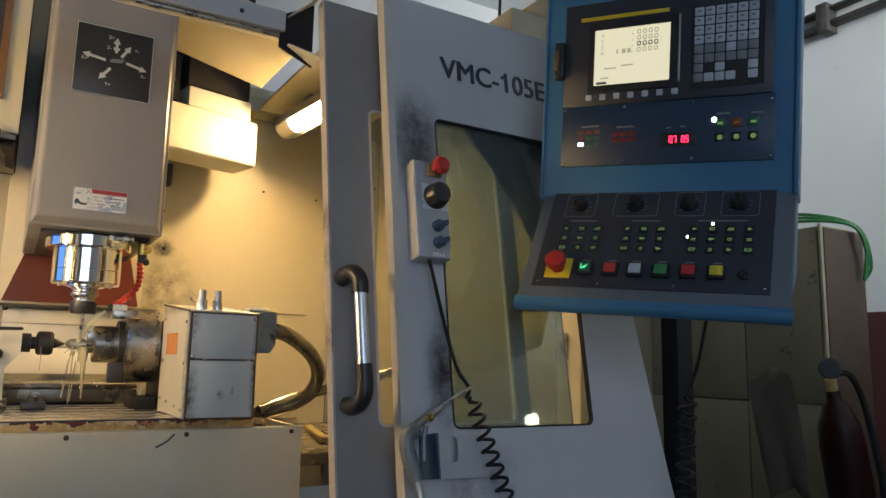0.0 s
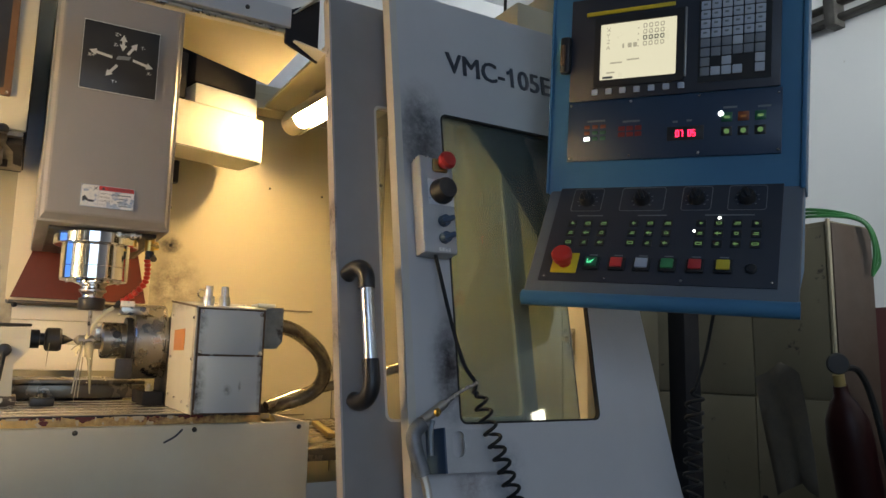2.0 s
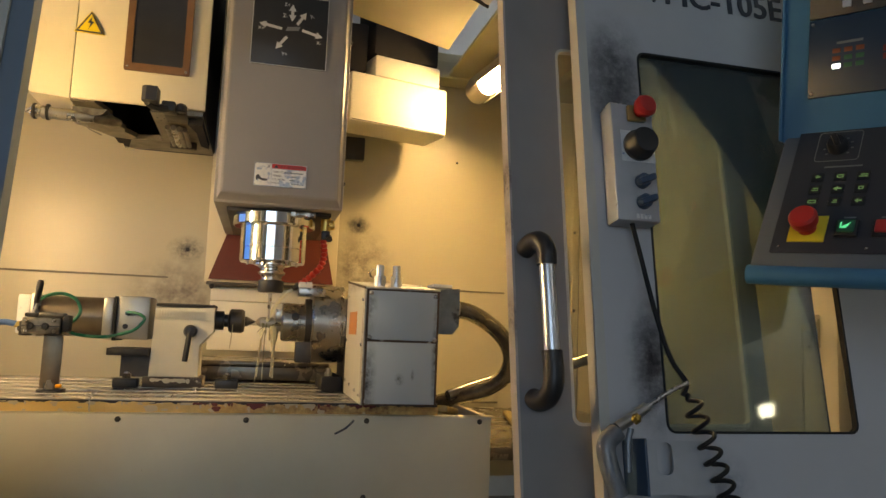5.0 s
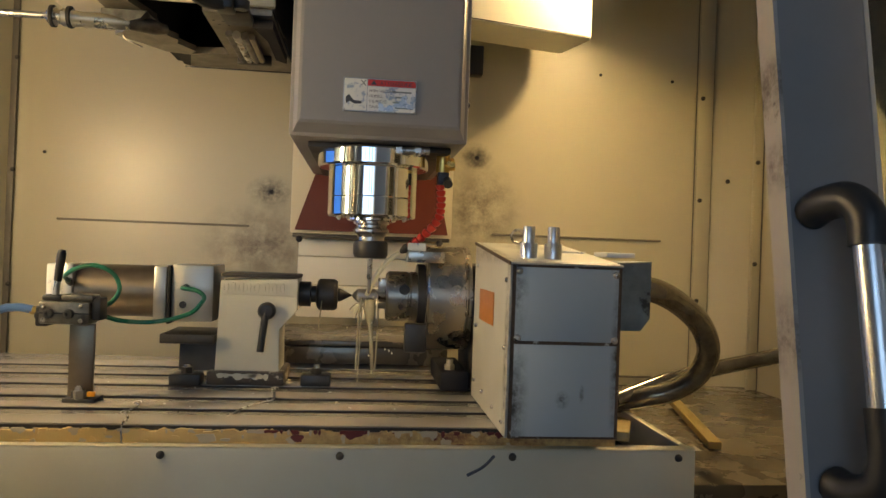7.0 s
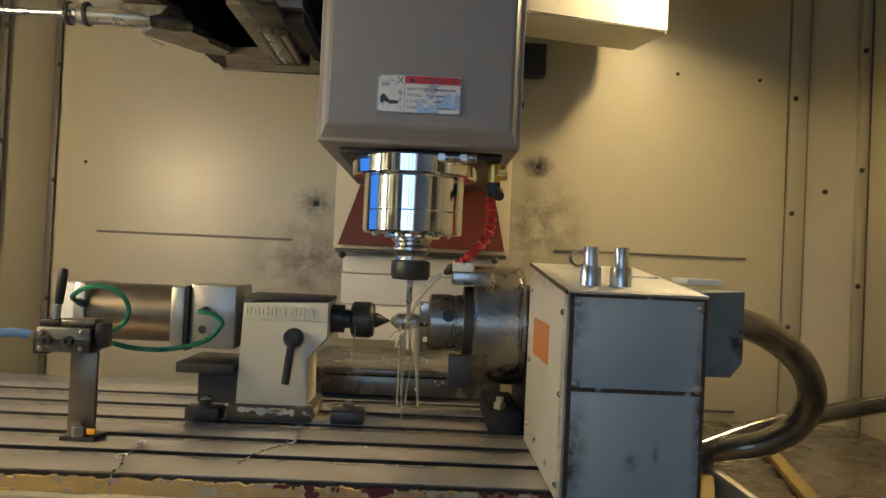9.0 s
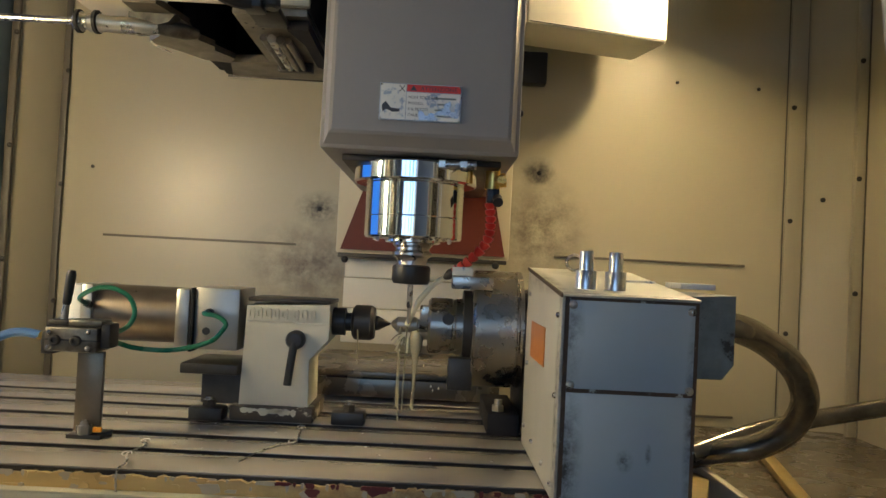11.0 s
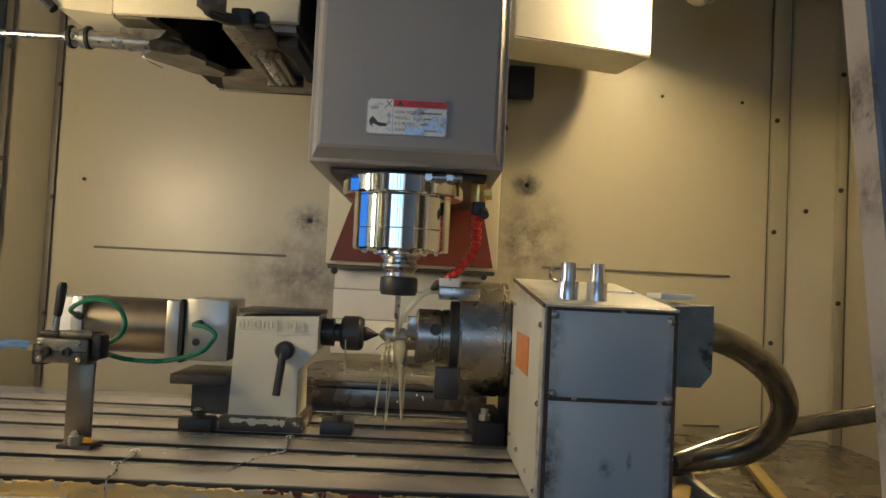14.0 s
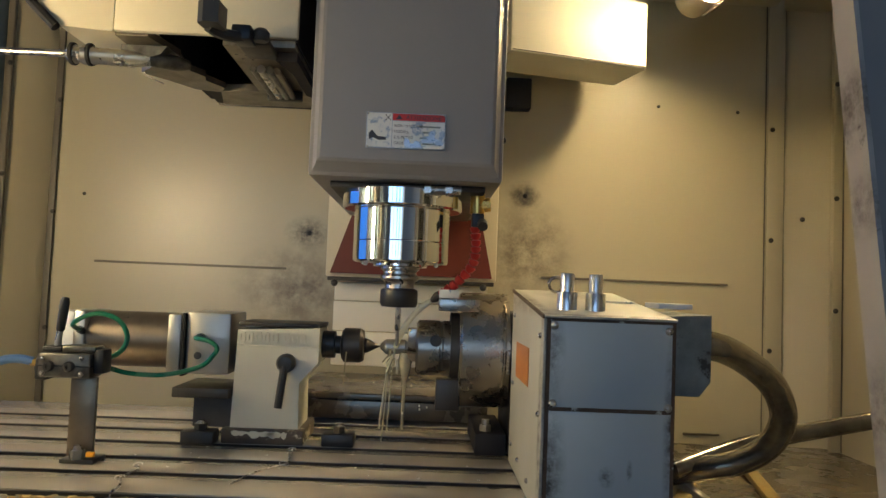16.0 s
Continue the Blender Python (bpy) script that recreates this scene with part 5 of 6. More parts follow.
part("bracket", hose([(0.580, 0.0, 1.005 * K), (0.583, -0.020, 1.000 * K), (0.588, -0.044, 1.006 * K), (0.592, -0.056, 1.028 * K), (0.5915, -0.056, 1.073 * K)], 0.0165, 14), BLACK, hnd, world_space=False)
ldoor = thing("sliding_door", DOOR_M, "blue-grey sliding door, pushed open at the other side", "machine door")
part("leaf", slab([(-0.83, 0.55), (-0.222, 0.55), (-0.222, 1.90), (-0.83, 1.90)], [rounded(-0.70, -0.32, 0.965 * K, 1.63 * K, 0.014)], 0, 0.003), DOORBLUE, ldoor, world_space=False)
part("edge", slab([(-0.222, 0.55), (-0.2185, 0.55), (-0.2185, 1.90), (-0.222, 1.90)], [], -0.001, 0.034), DOORBLUE, ldoor, world_space=False)
part("rim", slab([(-0.262, 0.55), (-0.250, 0.55), (-0.250, 1.90), (-0.262, 1.90)], [], -0.008, 0.0), EDGE, ldoor, "pale pressed rim", world_space=False)
lpane = part("pane", slab(rounded(-0.70, -0.32, 0.965 * K, 1.63 * K, 0.014), [], 0.0105, 0.0135), CLEAR, ldoor, world_space=False)
lpane.visible_shadow = False
rail = thing("door_rail", pose(0, 1.3, 1.8), "grey overhead rail on which the machine doors slide", "rail")
part("beam", block(-0.86, 0.478, 1.285, 1.345, 1.800, 1.848, 0.004), LIGHTGREY, rail)
part("track", rod((-0.86, 1.300, 1.7938), (0.478, 1.300, 1.7938), 0.006, seg=14), STEEL, rail)
bolts(rail, [(x, 1.285, 1.822) for x in (-0.1, 0.15, 0.38)], (0, -1, 0), 0.005, DARK)
fpost = thing("corner_post", pose(1.16, 1.14, 0.6), "cream enclosure post with a latch", "post")
part("post", block(1.195, 1.226, 1.145, 1.235, 0.60, 1.9, 0.004), CREAM, fpost)
lt = part("latch", block(1.181, 1.1948, 1.185, 1.215, 1.10, 1.165, 0.003), STEEL, fpost)
part("latch_pin", rod((1.169, 1.20, 1.14), (1.1808, 1.20, 1.14), 0.007, seg=12), BRASS, lt)

# tube lamps
for a, b, lab in (((0.797, 2.258, 1.902), (0.868, 1.968, 1.932), "lit tubular work lamp with grey end cap"), ((-0.765, 1.38, 1.21), (-0.765, 1.38, 1.61), "lit tubular work lamp on the side panel")):
    a, b = Vector(a), Vector(b)
    lamp = thing("work_lamp", Matrix.Translation(a), lab, "lamp", "work lamps")
    d = (b - a).normalized()
    part("glass", rod(a + d * 0.075, b, 0.034, seg=24), LAMPBRIGHT if a.x > 0 else LAMPGLOW, lamp)
    if a.x > 0:
        side = Vector((0, 0, 1)).cross(d).normalized()
        upw = Vector((0, 0, 1))
        shade = bmesh.new()
        arcs = [[[shade.verts.new(c + rr * (side * math.cos(radians(ang)) + upw * math.sin(radians(ang)))) for ang in range(-66, 191, 16)] for rr in (0.044, 0.047)] for c in (a + d * 0.03, b + d * 0.03)]
        (p0, p1), (q0, q1) = arcs
        for k in range(len(p0) - 1):
            for u, v in ((p0, q0), (p1, q1), (p0, p1), (q0, q1)):
                shade.faces.new((u[k], u[k + 1], v[k + 1], v[k]))
        for k in (0, -1):
            shade.faces.new((p0[k], p1[k], q1[k], q0[k]))
        part("reflector", shade, ALU, lamp, "bent metal reflector behind the tube")
    part("end_cap", lathe([(0.030, 0), (0.040, 0.006), (0.041, 0.07), (0.037, 0.078)], a, d, 24), ALU, lamp)
    part("end_cap", lathe([(0.030, 0), (0.040, 0.006), (0.041, 0.05), (0.037, 0.055)], b, d, 24), ALU, lamp)
    mid = a.lerp(b, 0.5)
    part("bracket", block(mid.x - 0.01, mid.x + 0.01, mid.y - 0.03, mid.y + 0.03, mid.z + 0.046, 1.985, 0.002) if a.x > 0 else block(-0.83, -0.80, 1.365, 1.395, 1.19, 1.68, 0.002), GREY, lamp)

# pendant, its cord, the air gun
pend = thing("hand_pendant", FRONT_M, "small grey hand pendant with red stop button on the panel", "pendant control")
pb = part("case", block(0.695, 0.772, -0.042, -0.001, 1.287 * K, 1.490 * K, 0.004), PENDANT, pend, world_space=False)
part("dial_plate", block(0.710, 0.770, -0.0432, -0.0422, 1.388 * K, 1.442 * K), SIGNWHITE, pb, "white dial plate", world_space=False)
part("stop_base", block(0.722, 0.756, -0.050, -0.0425, 1.458 * K, 1.486 * K, 0.003), OCHRE, pb, "yellow base", world_space=False)
part("stop_button", lathe([(0.010, 0), (0.010, 0.010), (0.018, 0.013), (0.019, 0.022), (0.015, 0.028), (0, 0.029)], (0.742, -0.050, 1.474 * K), (0.1, -1, 0.1), 28), RED, pb, "red mushroom button", world_space=False)
part("wheel", lathe([(0.027, 0), (0.027, 0.006), (0.024, 0.010), (0.023, 0.026), (0.020, 0.030), (0, 0.031)], (0.740, -0.0432, 1.416 * K), (0, -1, 0), 32), BLACK, pb, "black hand wheel", world_space=False)
for z in (1.354, 1.319):
    part("knob", lathe([(0.0125, 0), (0.0115, 0.012), (0.009, 0.014), (0, 0.0142)], (0.742, -0.042, z * K), (0, -1, 0), 20), DARKBLUE, pb, "blue switch knob", world_space=False)
    bm = block(-0.016, 0.016, -0.021, -0.006, -0.0055, 0.0055, 0.003)
    bm.transform(Matrix.Translation((0.744, -0.042, z * K)) @ pose(0, 0, 0, 0, -22, 0))
    part("knob_grip", bm, DARKBLUE, pb, world_space=False)
for k in range(4):
    part("print_bar", block(0.728 + 0.007 * k, 0.733 + 0.007 * k, -0.0426, -0.0421, 1.291 * K, 1.299 * K), SIGNWHITE, pb, world_space=False)
part("clip", block(0.700, 0.724, -0.030, -0.004, 1.4905 * K, 1.497 * K, 0.001), STEEL, pend, world_space=False)


def coil(a, b, r, turns, wire):
    a, b = Vector(a), Vector(b)
    d = (b - a).normalized()
    s = d.orthogonal().normalized()
    u = d.cross(s)
    n = turns * 14
    return hose([a.lerp(b, k / n) + r * min(1, k / 10, (n - k) / 10) * (s * math.cos(2 * math.pi * k / 14) + u * math.sin(2 * math.pi * k / 14)) for k in range(n + 1)], wire, 8, 0)


cord = thing("coiled_cord", FRONT_M, "black coiled cord hanging from the hand pendant", "cord", "coiled cords")
part("lead", hose([(0.728, -0.025, 1.290 * K), (0.733, -0.03, 1.25 * K), (0.752, -0.035, 1.14 * K), (0.772, -0.035, 1.07 * K), (0.795, -0.035, 1.035 * K), (0.790, -0.03, 1.015 * K)], 0.0038, 10), RUBBER, cord, world_space=False)
part("coil", coil((0.797, -0.035, 1.018 * K), (0.905, -0.035, 0.72), 0.014, 13, 0.0036), RUBBER, cord, world_space=False)
gun = thing("air_gun", FRONT_M, "worn grey air blow gun hanging on the panel", "air gun")
part("barrel", hose([(0.792, -0.045, 1.034 * K), (0.755, -0.045, 1.018 * K), (0.715, -0.045, 0.995 * K)], 0.0035, 10), STEEL, gun, world_space=False)
part("collar", hose([(0.718, -0.045, 0.997 * K), (0.690, -0.045, 0.980 * K), (0.668, -0.045, 0.967 * K)], 0.0085, 12), ALU, gun, world_space=False)
part("handle", hose([(0.668, -0.045, 0.962 * K), (0.650, -0.045, 0.945 * K), (0.650, -0.045, 0.92 * K), (0.664, -0.045, 0.872 * K)], 0.0145, 12), GUNGREY, gun, world_space=False)
part("trigger", hose([(0.690, -0.045, 0.966 * K), (0.684, -0.045, 0.945 * K), (0.682, -0.045, 0.905 * K)], 0.005, 8), GUNGREY, gun, world_space=False)
part("valve_knob", lathe([(0.006, 0), (0.008, 0.008), (0.004, 0.014), (0, 0.0142)], (0.692, -0.05, 0.975 * K), (0.5, -0.4, 0.7), 12), BRASS, gun, world_space=False)
part("hose_end", hose([(0.664, -0.045, 0.876 * K), (0.672, -0.045, 0.83 * K), (0.676, -0.045, 0.72)], 0.008, 10), ALU, gun, world_space=False)
hook = thing("hook_plate", FRONT_M, "bent steel holder plate with a slotted hole", "bracket")
part("plate", slab([(0.702, 0.873 * K), (0.835, 0.870 * K), (0.832, 0.948 * K), (0.700, 0.952 * K)], [rounded(0.742, 0.768, 0.90 * K, 0.947 * K, 0.011)], -0.024, -0.021), PENDANT, hook, world_space=False)
part("flange", block(0.697, 0.701, -0.070, -0.0005, 0.873 * K, 0.952 * K, 0.001), DARKBLUE, hook, world_space=False)

# ---- control console ----
CON_M = pose(1.0066, 0.9684, 1.509, 4, 4, -58)
DESK_M = pose(1.0081, 0.9747, 1.4433, -28, 4, -58)
con = thing("control_console", CON_M, "blue control console with screen, keypad and buttons", "control console")
TO_DESK = CON_M.inverted() @ DESK_M


def desk(bm):
    bm.transform(TO_DESK)
    return bm


def up(name, bm, m, parent=con, label="", smooth=True):
    return part(name, bm, m, parent, label, world_space=False, smooth=smooth)


body = up("body", slab([(-0.050, -0.072), (0.437, -0.072), (0.437, 0.46), (-0.050, 0.46)], [], 0.0, 0.13), BLUE, smooth=False)
up("side_rim", block(-0.056, -0.0505, -0.006, 0.13, -0.07, 0.46, 0.002), BLUE)
up("side_rim", block(0.4375, 0.446, -0.006, 0.13, -0.07, 0.46, 0.002), BLUE)
dk = up("desk", desk(block(-0.048, 0.444, 0.0, 0.022, -0.262, 0.034, 0.006)), DESKGREY, label="grey sloping button desk")
up("desk_rim", desk(rod((-0.050, 0.012, -0.262), (0.446, 0.012, -0.262), 0.015, seg=24)), BLUE, label="rounded blue front rim")
bm = bmesh.new()
prof = [(0.004, -0.068), (0.13, -0.068), (0.13, -0.215), (-0.088, -0.268)]
ends = [[bm.verts.new((x, y, z)) for y, z in prof] for x in (-0.046, 0.442)]
for e in ends:
    bm.faces.new(e)
for k in range(4):
    bm.faces.new((ends[0][k], ends[0][(k + 1) % 4], ends[1][(k + 1) % 4], ends[1][k]))
up("desk_back", bm, BLUE, smooth=False)
unit = up("display_unit", block(-0.012, 0.400, -0.006, -0.0005, 0.124, 0.345, 0.002), PANEL)
bez = up("bezel", slab(rounded(0.042, 0.224, 0.150, 0.298, 0.004, 2), [rounded(0.054, 0.209, 0.164, 0.283, 0.002, 2)], -0.012, -0.0065), BLACK, unit)
up("screen", block(0.0535, 0.2095, -0.0085, -0.0068, 0.1635, 0.2835), SCREEN, unit, "lit pale green screen")
up("bezel_strip", block(0.2245, 0.2285, -0.0125, -0.0062, 0.158, 0.298, 0.001), ALU, unit)
for n, (axis, value, grey) in enumerate((("X", "20.0000", 0), ("Y", "0.0000", 0), ("Z", "-6.3888", 1), ("A", "180.0000", 0))):
    z = 0.2665 - 0.0125 * n
    up("screen_text", words(axis, 0.0125, Matrix.Translation((0.066, -0.0088, z)) @ UPRIGHT, 0.0001), SCREENTEXT, unit, "axis letter " + axis)
    for k in range(4):
        up("digit_bar", slab(rounded(0.1420 + 0.0115 * k, 0.1500 + 0.0115 * k, z, z + 0.0095, 0.002, 2), [rounded(0.1438 + 0.0115 * k, 0.1482 + 0.0115 * k, z + 0.002, z + 0.0075, 0.001, 1)], -0.0090, -0.0086), PRINT if grey else SCREENTEXT, unit)
    up("digit_bar", block(0.131, 0.1335, -0.0090, -0.0086, z, z + 0.0025), SCREENTEXT, unit)
for k, w in enumerate((0.0035, 0.008, 0.008)):
    up("digit_bar", slab(rounded(0.100 + 0.011 * k, 0.100 + 0.011 * k + w, 0.229, 0.2385, 0.001, 1), [], -0.0090, -0.0086), SCREENTEXT, unit)
for x0, x1, z in ((0.075, 0.100, 0.198), (0.11, 0.135, 0.202), (0.068, 0.085, 0.178)):
    up("text_bar", block(x0, x1, -0.0090, -0.0086, z, z + 0.003), SCREENTEXT, unit)
up("soft_label", block(0.060, 0.081, -0.0090, -0.0086, 0.167, 0.172), PRINT, unit)
up("yellow_strip", block(0.022, 0.205, -0.0095, -0.0062, 0.305, 0.3135, 0.001), YELLOW, unit, "yellow name strip")
for k in range(7):
    x = 0.0445 + 0.0292 * k
    key = up("soft_key", block(x - 0.0065, x + 0.0065, -0.011, -0.0062, 0.134, 0.1465, 0.0015), KEYGREY, unit)
for r in range(8):
    for c in range(6):
        x, z = 0.2635 + 0.0200 * c, 0.2965 - 0.0190 * r
        dark = r in (4, 5) and not (r == 4 and c == 3) or (r >= 6 and c == 0)
        if r == 6 and c in (1, 3, 4) or r == 7 and c == 4:
            continue
        k = up("key", block(x - 0.0088, x + 0.0088, -0.0095, -0.0062, z - 0.0086, z + 0.0086, 0.0015), KEYDARK if dark else KEYGREY, unit)
        if r < 4:
            up("key_print", block(x - 0.004, x + 0.003, -0.0099, -0.0096, z - 0.001, z + 0.003), LEGEND, k)
up("key_rim", block(0.2505, 0.3835, -0.0075, -0.0061, 0.142, 0.308), BLACK, unit)
up("side_switch", block(-0.032, -0.010, -0.020, -0.0005, 0.185, 0.265, 0.006), BLACK, label="black side switch")
up("side_switch_lever", block(-0.028, -0.018, -0.030, -0.019, 0.20, 0.245, 0.004), BROWN)
mid = up("lamp_plate", block(-0.012, 0.404, -0.0045, -0.0005, -0.004, 0.1225, 0.001), PANELBLUE, label="dark blue indicator plate")
for x, z in ((-0.006, 0.003), (-0.006, 0.116), (0.398, 0.003), (0.398, 0.112), (0.12, 0.004), (0.255, 0.004), (0.12, 0.117), (0.255, 0.117)):
    up("screw", dome((x, -0.0045, z), (0, -1, 0), 0.0028), STEEL, mid)
for r in range(3):
    for c in range(3):
        m = (WHITELED if (r, c) == (2, 0) else (AMBER, GREENDIM, GREENDIM)[r] if c else AMBER)
        up("indicator", block(0.024 + 0.017 * c, 0.036 + 0.017 * c, -0.0056, -0.0046, 0.064 - 0.0125 * r, 0.0715 - 0.0125 * r, 0.0005), m, mid)
for r in range(2):
    for c in range(3):
        up("indicator", block(0.096 + 0.017 * c, 0.110 + 0.017 * c, -0.0056, -0.0046, 0.056 - 0.0125 * r, 0.0655 - 0.0125 * r, 0.0005), REDDIM, mid)
disp = up("counter", block(0.195, 0.265, -0.0062, -0.0046, 0.030, 0.058, 0.001), BLACK, mid, "black counter with red digits")
SEG = {"0": "abcdef", "7": "abc", "5": "acdfg"}
for n, ch in enumerate("07 05"):
    if ch == " ":
        continue
    x, z, h, w = 0.2125 + 0.0078 * n, 0.0375, 0.0060, 0.0050
    for s in SEG[ch]:
        bx = {"a": (0, w, 2 * h - 0.0008, 2 * h + 0.0008), "d": (0, w, -0.0008, 0.0008), "g": (0, w, h - 0.0008, h + 0.0008), "f": (-0.0008, 0.0008, h, 2 * h), "e": (-0.0008, 0.0008, 0, h), "b": (w - 0.0008, w + 0.0008, h, 2 * h), "c": (w - 0.0008, w + 0.0008, 0, h)}[s]
        up("digit", block(x + bx[0], x + bx[1], -0.0068, -0.0063, z + bx[2], z + bx[3]), REDLED, disp)
for c, m in enumerate((GREENDIM, AMBER, GREENDIM)):
    x = 0.297 + 0.030 * c
    k = up("lamp_key", block(x, x + 0.020, -0.0065, -0.0046, 0.062, 0.080, 0.001), m, mid)
    up("key_symbol", block(x + 0.005, x + 0.015, -0.0069, -0.0066, 0.068, 0.073), SYMBOL if c != 1 else ORANGE, k)
    k = up("lamp_key", block(x, x + 0.020, -0.0065, -0.0046, 0.034, 0.052, 0.001), BLACK, mid)
    up("key_symbol", lathe([(0.005, 0), (0.005, 0.0003), (0.003, 0.0003), (0.003, 0)], (x + 0.010, -0.0066, 0.043), (0, -1, 0), 14), SYMBOL, k)
up("indicator", lathe([(0.005, 0), (0.005, 0.001), (0, 0.002)], (0.296, -0.0066, 0.078), (0, -1, 0), 14), WHITELED, mid)
for x0, x1, z in ((0.030, 0.068, 0.078), (0.105, 0.14, 0.073), (0.300, 0.325, 0.088), (0.362, 0.385, 0.086), (0.205, 0.215, 0.066), (0.232, 0.242, 0.067)):
    up("legend", block(x0, x1, -0.0050, -0.0046, z, z + 0.004), LEGEND, mid)
film = up("desk_film", desk(block(-0.022, 0.410, -0.0030, -0.0003, -0.230, 0.022, 0.0008)), PANEL, dk, "black printed button film")
for x, z in ((-0.010, 0.012), (0.3985, 0.015), (0.401, -0.219), (-0.0101, -0.220), (0.12, 0.013), (0.26, 0.014), (0.11, -0.222), (0.25, -0.221)):
    up("screw", desk(dome((x, -0.003, z), (0, -1, 0), 0.0026)), STEEL, film)
for x, w in ((0.041, 0.032), (0.154, 0.044), (0.258, 0.028), (0.349, 0.034)):
    up("dial_border", desk(slab(rounded(x - w, x + w, -0.058, 0.002, 0.006, 3), [rounded(x - w + 0.0012, x + w - 0.0012, -0.0568, 0.0008, 0.005, 3)], -0.0036, -0.0031)), LEGEND, film)
    for k in range(9):
        a = radians(-40 + 32.5 * k)
        up("dial_mark", desk(block(x - 0.020 * math.cos(a) - 0.0018, x - 0.020 * math.cos(a) + 0.0018, -0.0036, -0.0031, -0.030 + 0.020 * math.sin(a) - 0.001, -0.030 + 0.020 * math.sin(a) + 0.001)), LEGEND, film)
    kn = up("rotary_knob", desk(lathe([(0.0155, 0), (0.0150, 0.010), (0.0125, 0.016), (0.0115, 0.017), (0, 0.0172)], (x, -0.0031, -0.030), (0, -1, 0), 28)), BLACK, film, "black rotary knob")
    g = block(-0.0045, 0.0045, -0.022, -0.014, -0.012, 0.013, 0.003)
    g.transform(Matrix.Translation((x, -0.0031, -0.030)) @ pose(0, 0, 0, 0, -25, 0))
    up("knob_grip", desk(g), BLACK, kn)
for xs in ((0.022, 0.054, 0.086), (0.146, 0.178, 0.211), (0.272, 0.304, 0.336, 0.369)):
    for r in range(3):
        for n, x in enumerate(xs):
            z = -0.090 - 0.0238 * r
            k = up("push_key", desk(block(x - 0.009, x + 0.009, -0.0048, -0.0031, z - 0.0085, z + 0.0085, 0.001)), BLACK, film)
            w = 0.0035 + 0.0012 * ((n + r) % 3)
            lit = SYMBOL
            if (n + 2 * r) % 3 == 0:
                up("key_symbol", desk(slab([(x - w, z), (x, z + 0.004), (x, z + 0.0012), (x + w, z + 0.0012), (x + w, z - 0.0012), (x, z - 0.0012), (x, z - 0.004)], [], -0.0052, -0.0049)), lit, k)
            elif (n + 2 * r) % 3 == 1:
                up("key_symbol", desk(slab(rounded(x - w, x + w, z - 0.003, z + 0.003, 0.001, 1), [rounded(x - w + 0.0014, x + w - 0.0014, z - 0.0016, z + 0.0016, 0.0005, 1)], -0.0052, -0.0049)), lit, k)
            else:
                up("key_symbol", desk(block(x - w, x + w, -0.0052, -0.0049, z - 0.0030, z - 0.0014)), lit, k)
                up("key_symbol", desk(block(x - w * 0.6, x + w, -0.0052, -0.0049, z + 0.0006, z + 0.0024)), lit, k)
    up("legend", desk(block(xs[0] + 0.005, xs[-1] - 0.005, -0.0036, -0.0031, -0.071, -0.0685)), LEGEND, film)
for x, z in ((0.304, -0.077), (0.262, -0.108)):
    up("indicator", desk(lathe([(0.003, 0), (0.003, 0.001), (0, 0.0014)], (x, -0.0033, z), (0, -1, 0), 10)), WHITELED, film)
st = up("stop_plate", desk(block(0.000, 0.052, -0.0056, -0.0031, -0.212, -0.165, 0.001)), YELLOW, film, "yellow plate under the stop button")
up("stop_button", desk(lathe([(0.013, 0), (0.013, 0.012), (0.0185, 0.014), (0.0200, 0.020), (0.0200, 0.029), (0.017, 0.033), (0, 0.034)], (0.026, -0.0057, -0.189), (0, -1, 0.1), 32)), RED, st, "red mushroom stop button")
for x, m in ((0.080, GREENLED), (0.129, REDKEY), (0.176, KEYGREY), (0.223, GREENKEY), (0.272, REDKEY), (0.320, YELLOWKEY)):
    k = up("button_bezel", desk(block(x - 0.0155, x + 0.0155, -0.010, -0.0031, -0.204, -0.175, 0.002)), BLACK, film)
    up("button", desk(block(x - 0.0115, x + 0.0115, -0.015, -0.0101, -0.200, -0.179, 0.002)), GREENDIM if m == GREENLED else m, k, "square push button")
    if m == GREENLED:
        up("lit_sign", desk(slab([(x - 0.007, -0.184), (x - 0.005, -0.184), (x - 0.005, -0.192), (x + 0.003, -0.192), (x + 0.007, -0.184), (x + 0.003, -0.187), (x + 0.002, -0.1945), (x - 0.007, -0.1945)], [], -0.0154, -0.0151)), m, k, "glowing green sign")
    up("legend", desk(block(x - 0.008, x + 0.008, -0.0036, -0.0031, -0.169, -0.1665)), LEGEND, film)
up("key_lock", desk(lathe([(0.010, 0), (0.010, 0.004), (0.008, 0.006), (0, 0.006)], (0.366, -0.0031, -0.192), (0, -1, 0), 20)), BLACK, film)
arm = thing("console_arm", pose(1.2, 1.3, 1.6), "dark swing arm carrying the control console", "support arm")
part("arm", hose([(1.20, 0.98, 1.70), (1.24, 1.06, 1.74), (1.26, 1.20, 1.76), (1.255, 1.34, 1.76)], 0.03, 16), DARK, arm)
part("column", rod((1.30, 1.33, 0.4), (1.30, 1.33, 1.95), 0.035), DARK, arm)
ccord = thing("coiled_cord", pose(1.6, 1.2, 1.0), "black coiled cord hanging below the console", "cord", "coiled cords")
part("lead", hose([(1.42, 0.96, 1.20), (1.41, 0.98, 1.10), (1.385, 0.99, 1.03)], 0.004, 8), RUBBER, ccord)
part("coil", coil((1.385, 0.99, 1.03), (1.33, 0.97, 0.66), 0.018, 12, 0.0045), RUBBER, ccord)

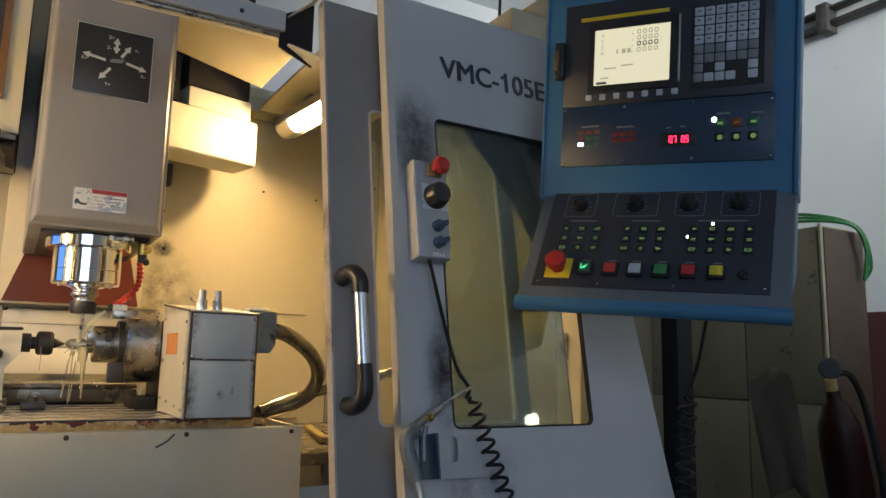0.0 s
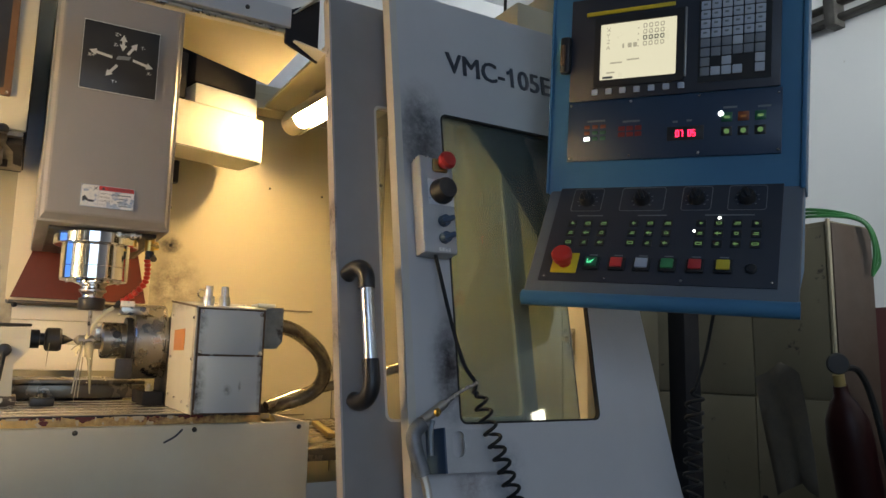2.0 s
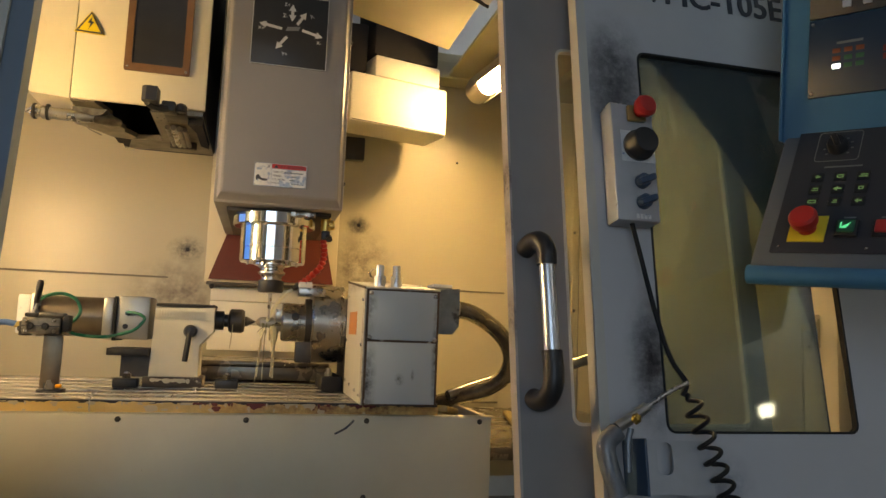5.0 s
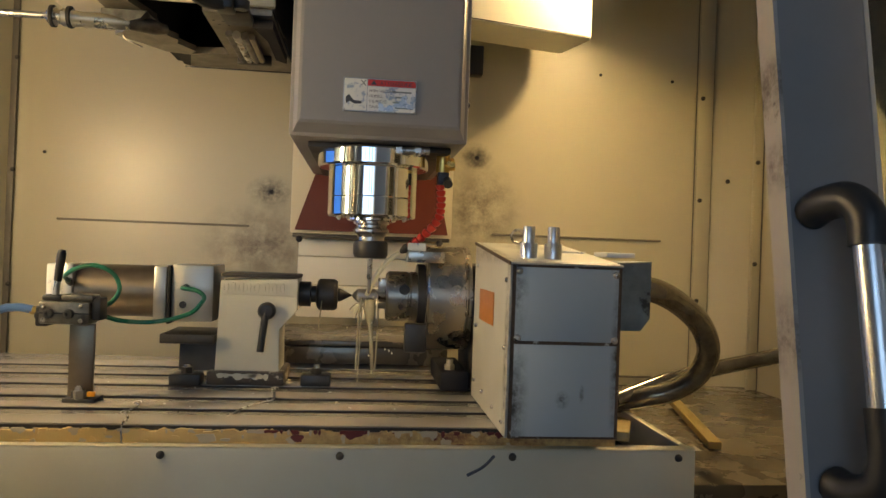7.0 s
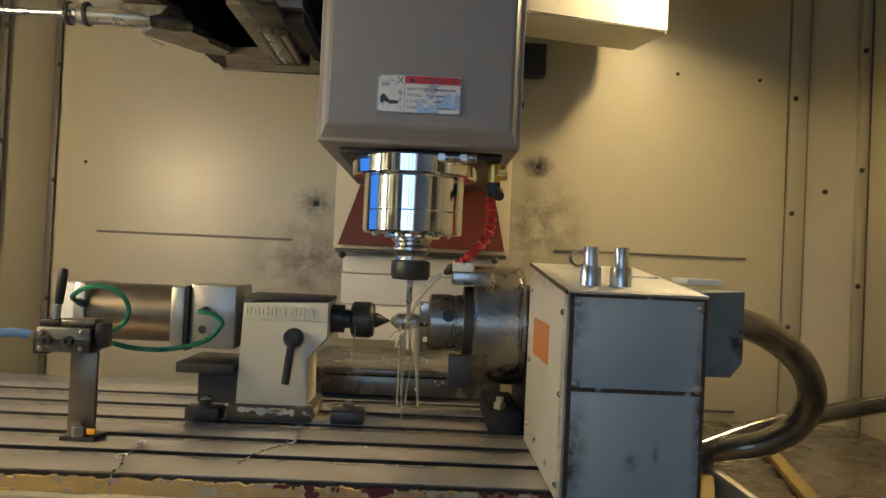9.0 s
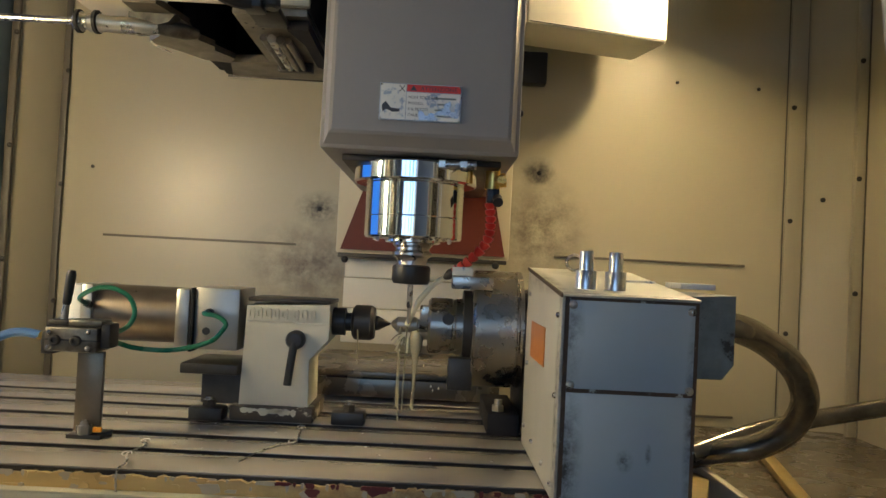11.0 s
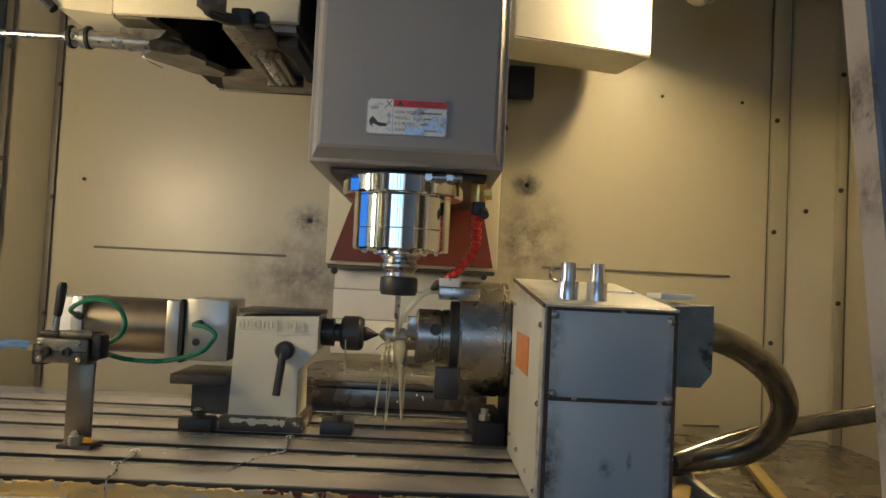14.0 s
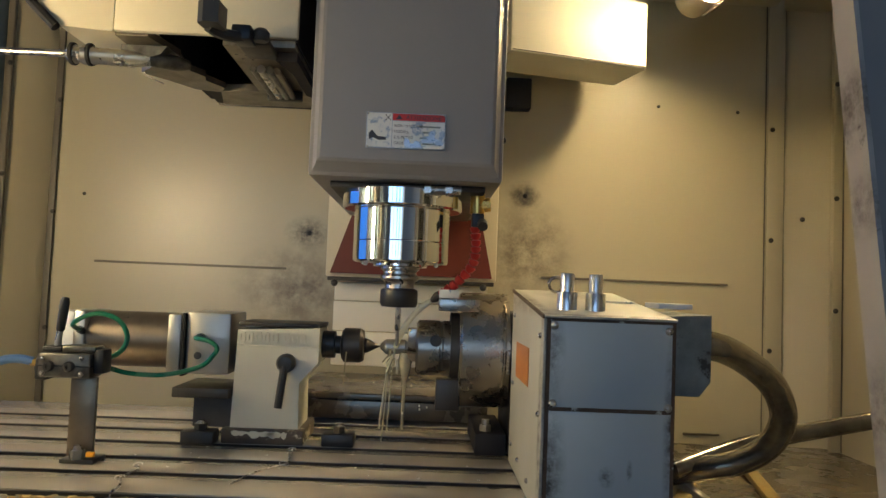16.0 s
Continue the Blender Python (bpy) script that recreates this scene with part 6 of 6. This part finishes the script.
# ---- behind the machine ----
locker = thing("locker", pose(3.1, 2.0, 0), "beige stained metal locker with dull doors", "cabinet")
part("body", block(3.0, 3.30, 1.64, 2.80, 0.0, 1.71, 0.006), LOCKER, locker)
for y0, y1, z0, z1 in ((1.655, 2.03, 0.95, 1.69), (2.035, 2.41, 0.95, 1.69), (2.415, 2.785, 0.95, 1.69), (1.655, 2.03, 0.06, 0.94), (2.035, 2.41, 0.06, 0.94), (2.415, 2.785, 0.06, 0.94)):
    d = part("door", block(2.985, 2.999, y0, y1, z0, z1, 0.003), LOCKER, locker)
    part("handle", rod((2.975, y1 - 0.03, (z0 + z1) / 2), (2.985, y1 - 0.03, (z0 + z1) / 2), 0.012, seg=14), DARK, d)
part("edge_strip", block(2.978, 2.998, 1.634, 1.646, 0.0, 1.715, 0.002), LOCKERPALE, locker, "pale worn corner strip")
# plate added to darken the locker side that faces away from the light
part("side_panel", block(3.004, 3.296, 1.633, 1.6396, 0.01, 1.70, 0.001), LOCKERSHADE, locker, "dark brown side of the locker, shade put in its colour")
ghose = thing("garden_hose", pose(3.1, 1.7, 1.73), "coil of green hose lying on the locker", "hose")
for k in range(3):
    part("loop", hose([(3.02, 2.2, 1.725 + 0.02 * k), (3.03, 1.95, 1.745 + 0.02 * k), (3.06, 1.74, 1.75 + 0.015 * k), (3.16 + 0.02 * k, 1.60, 1.72), (3.22 + 0.02 * k, 1.58, 1.62 - 0.03 * k), (3.23, 1.60, 1.48)], 0.007, 8), GREENHOSE, ghose)
cyl = thing("gas_cylinder", pose(2.83, 1.40, 0.02, 0, -12, 0), "dark maroon gas cylinder with brass valve", "gas cylinder")
part("bottle", lathe([(0.068, 0.0), (0.078, 0.03), (0.078, 0.82), (0.070, 0.90), (0.045, 0.96), (0.028, 0.985), (0.026, 1.02)], (0, 0, 0)), MAROON, cyl, world_space=False)
part("valve", lathe([(0.02, 1.02), (0.02, 1.06), (0.012, 1.065), (0.012, 1.09)], (0, 0, 0), seg=16), OCHRE, cyl, world_space=False)
part("regulator", lathe([(0.035, 0), (0.038, 0.006), (0.038, 0.02), (0.034, 0.024), (0, 0.024)], (-0.04, -0.03, 1.11), (-0.8, -0.6, 0.1), 24), DARK, cyl, world_space=False)
part("gauge_face", lathe([(0.030, 0), (0.030, 0.001), (0, 0.001)], (-0.0595, -0.0447, 1.1127), (-0.8, -0.6, 0.1), 20), BLACK, cyl, world_space=False)
part("hose", hose([(0.02, 0, 1.08), (0.10, -0.02, 1.05), (0.14, -0.03, 0.9), (0.12, -0.05, 0.6), (0.16, 0, 0.1)], 0.012, 8), RUBBER, cyl, world_space=False)
rag = thing("cleaning_rag", pose(2.6, 1.5, 1.0), "grey dirty rag hanging over the cylinder", "rag")
bm = bmesh.new()
rows_ = [[bm.verts.new((2.47 + 0.012 * math.sin(2.1 * i + 0.4 * j) + 0.01 * j, 1.46 + 0.035 * i, 1.10 - 0.055 * j - 0.02 * abs(i - 2))) for i in range(6)] for j in range(9)]
for p, q in zip(rows_, rows_[1:]):
    for k in range(5):
        bm.faces.new((p[k], p[k + 1], q[k + 1], q[k]))
made = bmesh.ops.extrude_face_region(bm, geom=bm.faces[:])
bmesh.ops.translate(bm, verts=[g for g in made["geom"] if isinstance(g, bmesh.types.BMVert)], vec=(0.004, 0.002, 0))
part("cloth", bm, RAG, rag, sharp=80)
pole = thing("steel_post", pose(2.45, 1.95, 0), "black square steel post with a foot plate", "post")
part("post", block(2.38, 2.47, 1.90, 1.99, 0.02, 2.9, 0.006), MATTBLACK, pole)
part("foot", block(2.33, 2.52, 1.85, 2.04, 0.0, 0.02, 0.002), DARK, pole)
back = thing("sheet_cabinet", pose(1.9, 2.2, 0), "pale cream cabinet side behind the machine", "cabinet")
part("body", block(2.02, 2.36, 2.02, 2.6, 0.0, 1.75, 0.006), LOCKER, back)
part("plate", block(2.012, 2.0195, 2.06, 2.56, 0.1, 1.7, 0.003), CREAM, back)


# ---- movement ----
def motions():
    """The head lifts for a moment, twice, between two cuts; the coolant sways."""
    lift = ((0, 0.003), (4.3, 0.003), (4.43, 0.016), (4.68, 0.016), (4.8, 0.0), (7.3, -0.001), (12.62, -0.003), (12.8, 0.011), (13.03, 0.011), (13.14, -0.003), (16.0, -0.003))
    up_by = lambda dz: Matrix.Translation((0, 0, dz))
    walk(head, [(t, up_by(dz) @ HEAD_M) for t, dz in lift])
    walk(jet, [(t, up_by(dz * 0.6) @ pose(0.2, 1.81, 1.16)) for t, dz in lift])
    walk(splash, [(0.25 * k, pose(0.165, 1.825, 1.105 + 0.002 * math.sin(2.7 * k), 0, 4 * math.sin(2.2 * k), 30 * math.sin(1.3 * k))) for k in range(65)])
    risen = ((4.3, 4.43, 4.68, 4.8), (12.62, 12.8, 13.03, 13.14))
    over = lambda t: max(max(0.0, min(1.0, (t - a) / (b - a), (d - t) / (d - c))) for a, b, c, d in risen)
    for n, (s, m) in enumerate(streams):
        walk(s, [(0.2 * k, m @ pose(0, 0, 0, 2.2 * math.sin(1.9 * k + n), 4.0 * math.sin(2.6 * k + 1.7 * n) + over(0.2 * k) * (26, 6, 4, 0, 29)[n], 40 * math.sin(0.9 * k + n) * (1 - over(0.2 * k)))) for k in range(81)])


motions()
